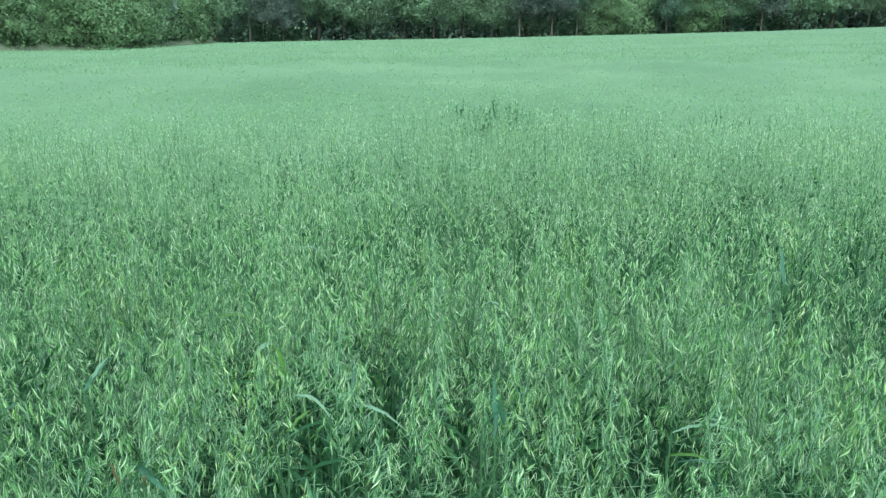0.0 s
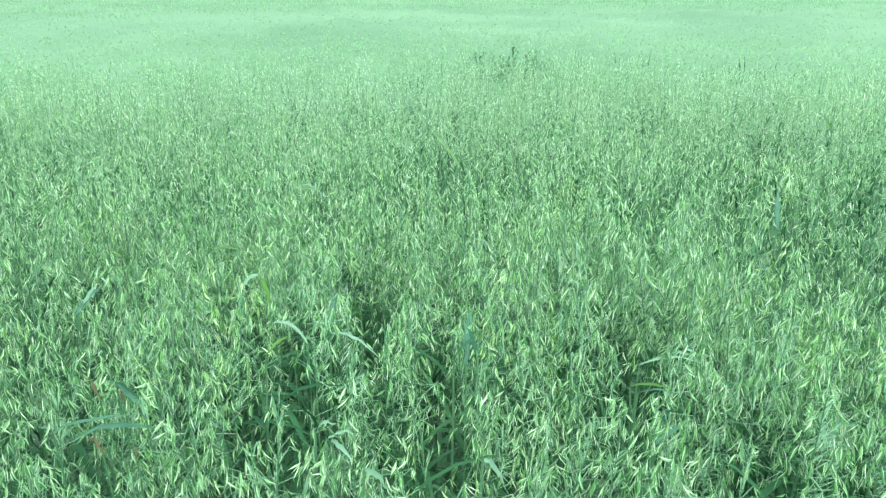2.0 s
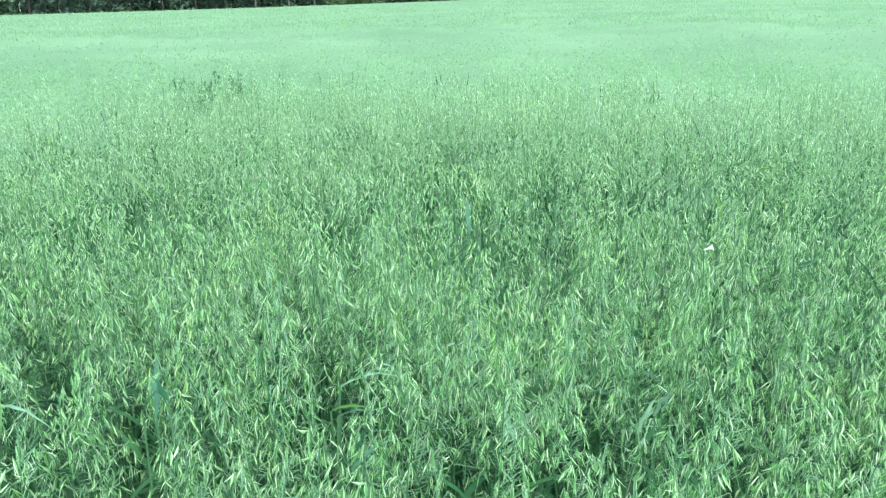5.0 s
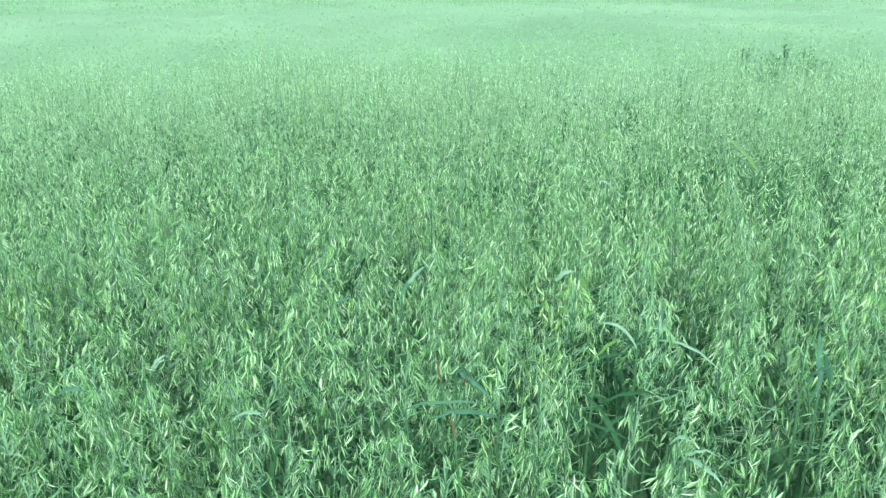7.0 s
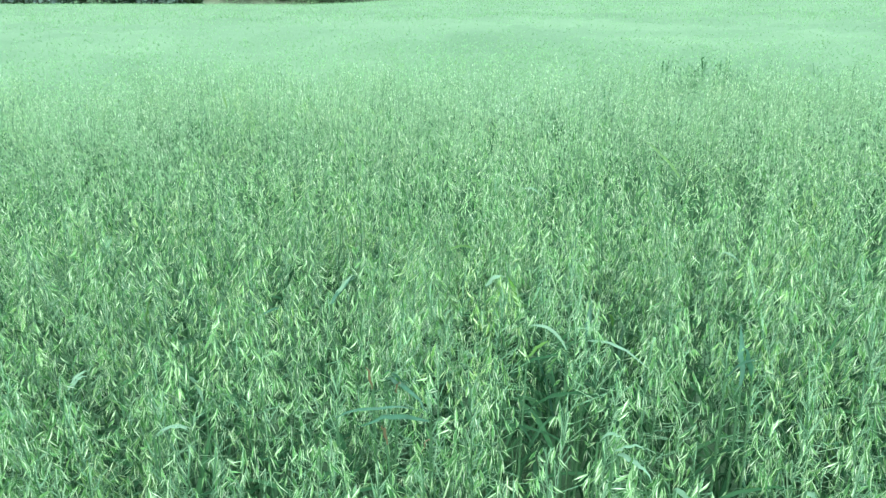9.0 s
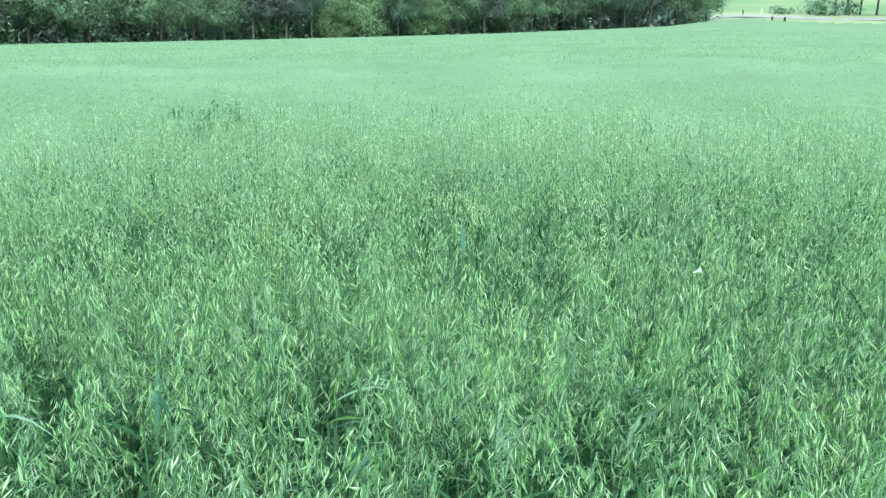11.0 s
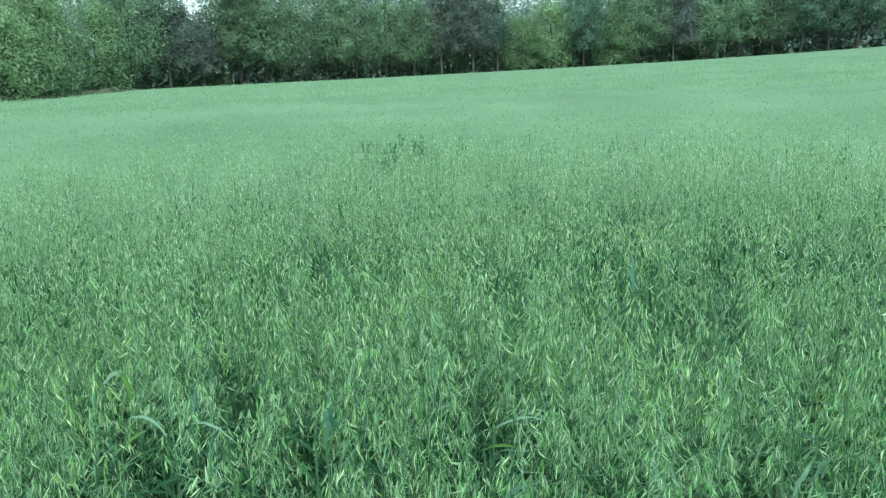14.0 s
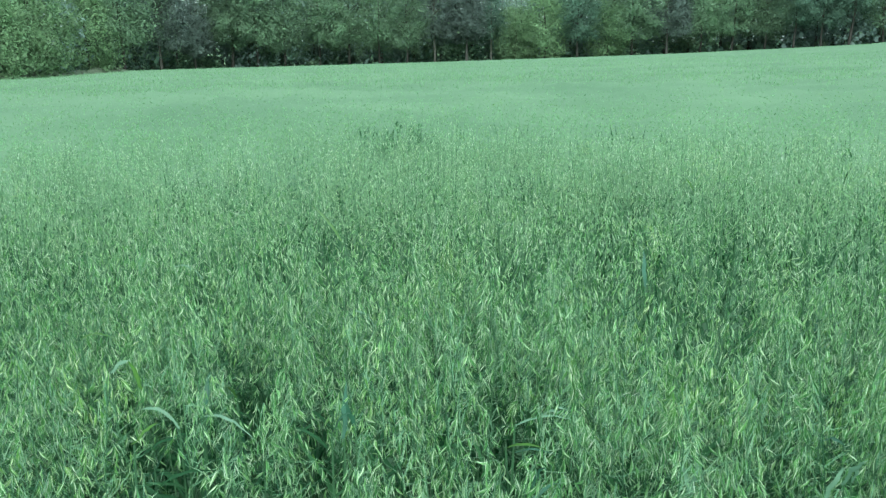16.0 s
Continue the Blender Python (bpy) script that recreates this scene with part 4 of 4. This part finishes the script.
# a white bindweed flower among the heads
flower = new("bindweed_flower")
flower.location = (1.021, 1.590, 0.0)
tagged(flower, "white bindweed flower climbing among the oats", "flower")
M_PETAL = rough_surface("white_petal", [(0.3, (0.72, 0.78, 0.73)), (0.7, (0.80, 0.85, 0.80))], 30, 4, 0.6, 0.1)
hp = Heap()
axis_ = unit(np.array([0.75, -0.45, 0.35]))
s1 = unit(np.cross(axis_, [0, 0, 1.0]))
s2 = np.cross(axis_, s1)
ring = np.linspace(0, 2 * math.pi, 15, endpoint=False)
v = []
for dist, rad in ((0.0, 0.0012), (0.010, 0.0025), (0.017, 0.005), (0.020, 0.0082)):
    wave = 1 + 0.08 * np.cos(5 * ring) * (rad > 0.008)
    v.append(np.array([0, 0, 0.985]) + axis_ * dist + rad * wave[:, None] * (np.cos(ring)[:, None] * s1 + np.sin(ring)[:, None] * s2))
t = []
for k in range(3):
    for j in range(15):
        p, q = k * 15 + j, k * 15 + (j + 1) % 15
        t += [(p, q, q + 15), (p, q + 15, p + 15)]
hp.add(np.concatenate(v), np.array(t))
hp.make("petals", [M_PETAL], flower)
hp = Heap()
hp.add(*tube([(0.02, 0.02, 0), (0.0, 0.03, 0.5), (0.01, 0.0, 0.86), (0, 0, 0.985)], [0.0015] * 4, 5))
hp.make("stem", [M_STEM], flower)

# ---- dark leafy weeds standing among the oats ----


def weed(height, spread, stalks):
    """A clump of dark weeds: upright stalks with short leaves all the way up."""
    ob = new("weed_clump")
    for _ in range(stalks):
        b = np.array([*rng.normal(0, spread * 0.5, 2), 0.0])
        tp = b + np.array([*rng.normal(0, spread * 0.4, 2), height * rng.uniform(0.85, 1.05)])
        sh, lh = Heap(), Heap()
        sh.add(*tube([b, (b + tp) / 2 + np.array([*rng.normal(0, 0.01, 2), 0]), tp], [0.004, 0.003, 0.0015], 4))
        for k in np.arange(0.78, 1.0, 0.022):
            p = b + (tp - b) * k
            v, t = blade(p, rng.uniform(0, 6.28), rng.uniform(0.06, 0.11) * (1.3 - 0.7 * k), rng.uniform(0.014, 0.023), rng.uniform(0.3, 1.1), rng.uniform(0.3, 1.2), 3)
            lh.add(v, t)
        stalk = sh.make("stalk", [M_STEM], ob)
        tagged(lh.make("foliage", [M_WEED], stalk), kind="stuff")
    return tagged(ob, "dark green leafy weeds standing among the oats", "weed", "weeds in the field")


WEEDS = [weed(0.84, 0.2, 7)]
placed = [(-0.12, 7.2), (0.10, 7.3), (0.26, 7.12), (0.02, 7.02), (0.20, 7.42)]
for i, (wx, wy) in enumerate(placed):
    plant_out(WEEDS[0], wx, wy, 1.0, float(rng.uniform(0, 360)))
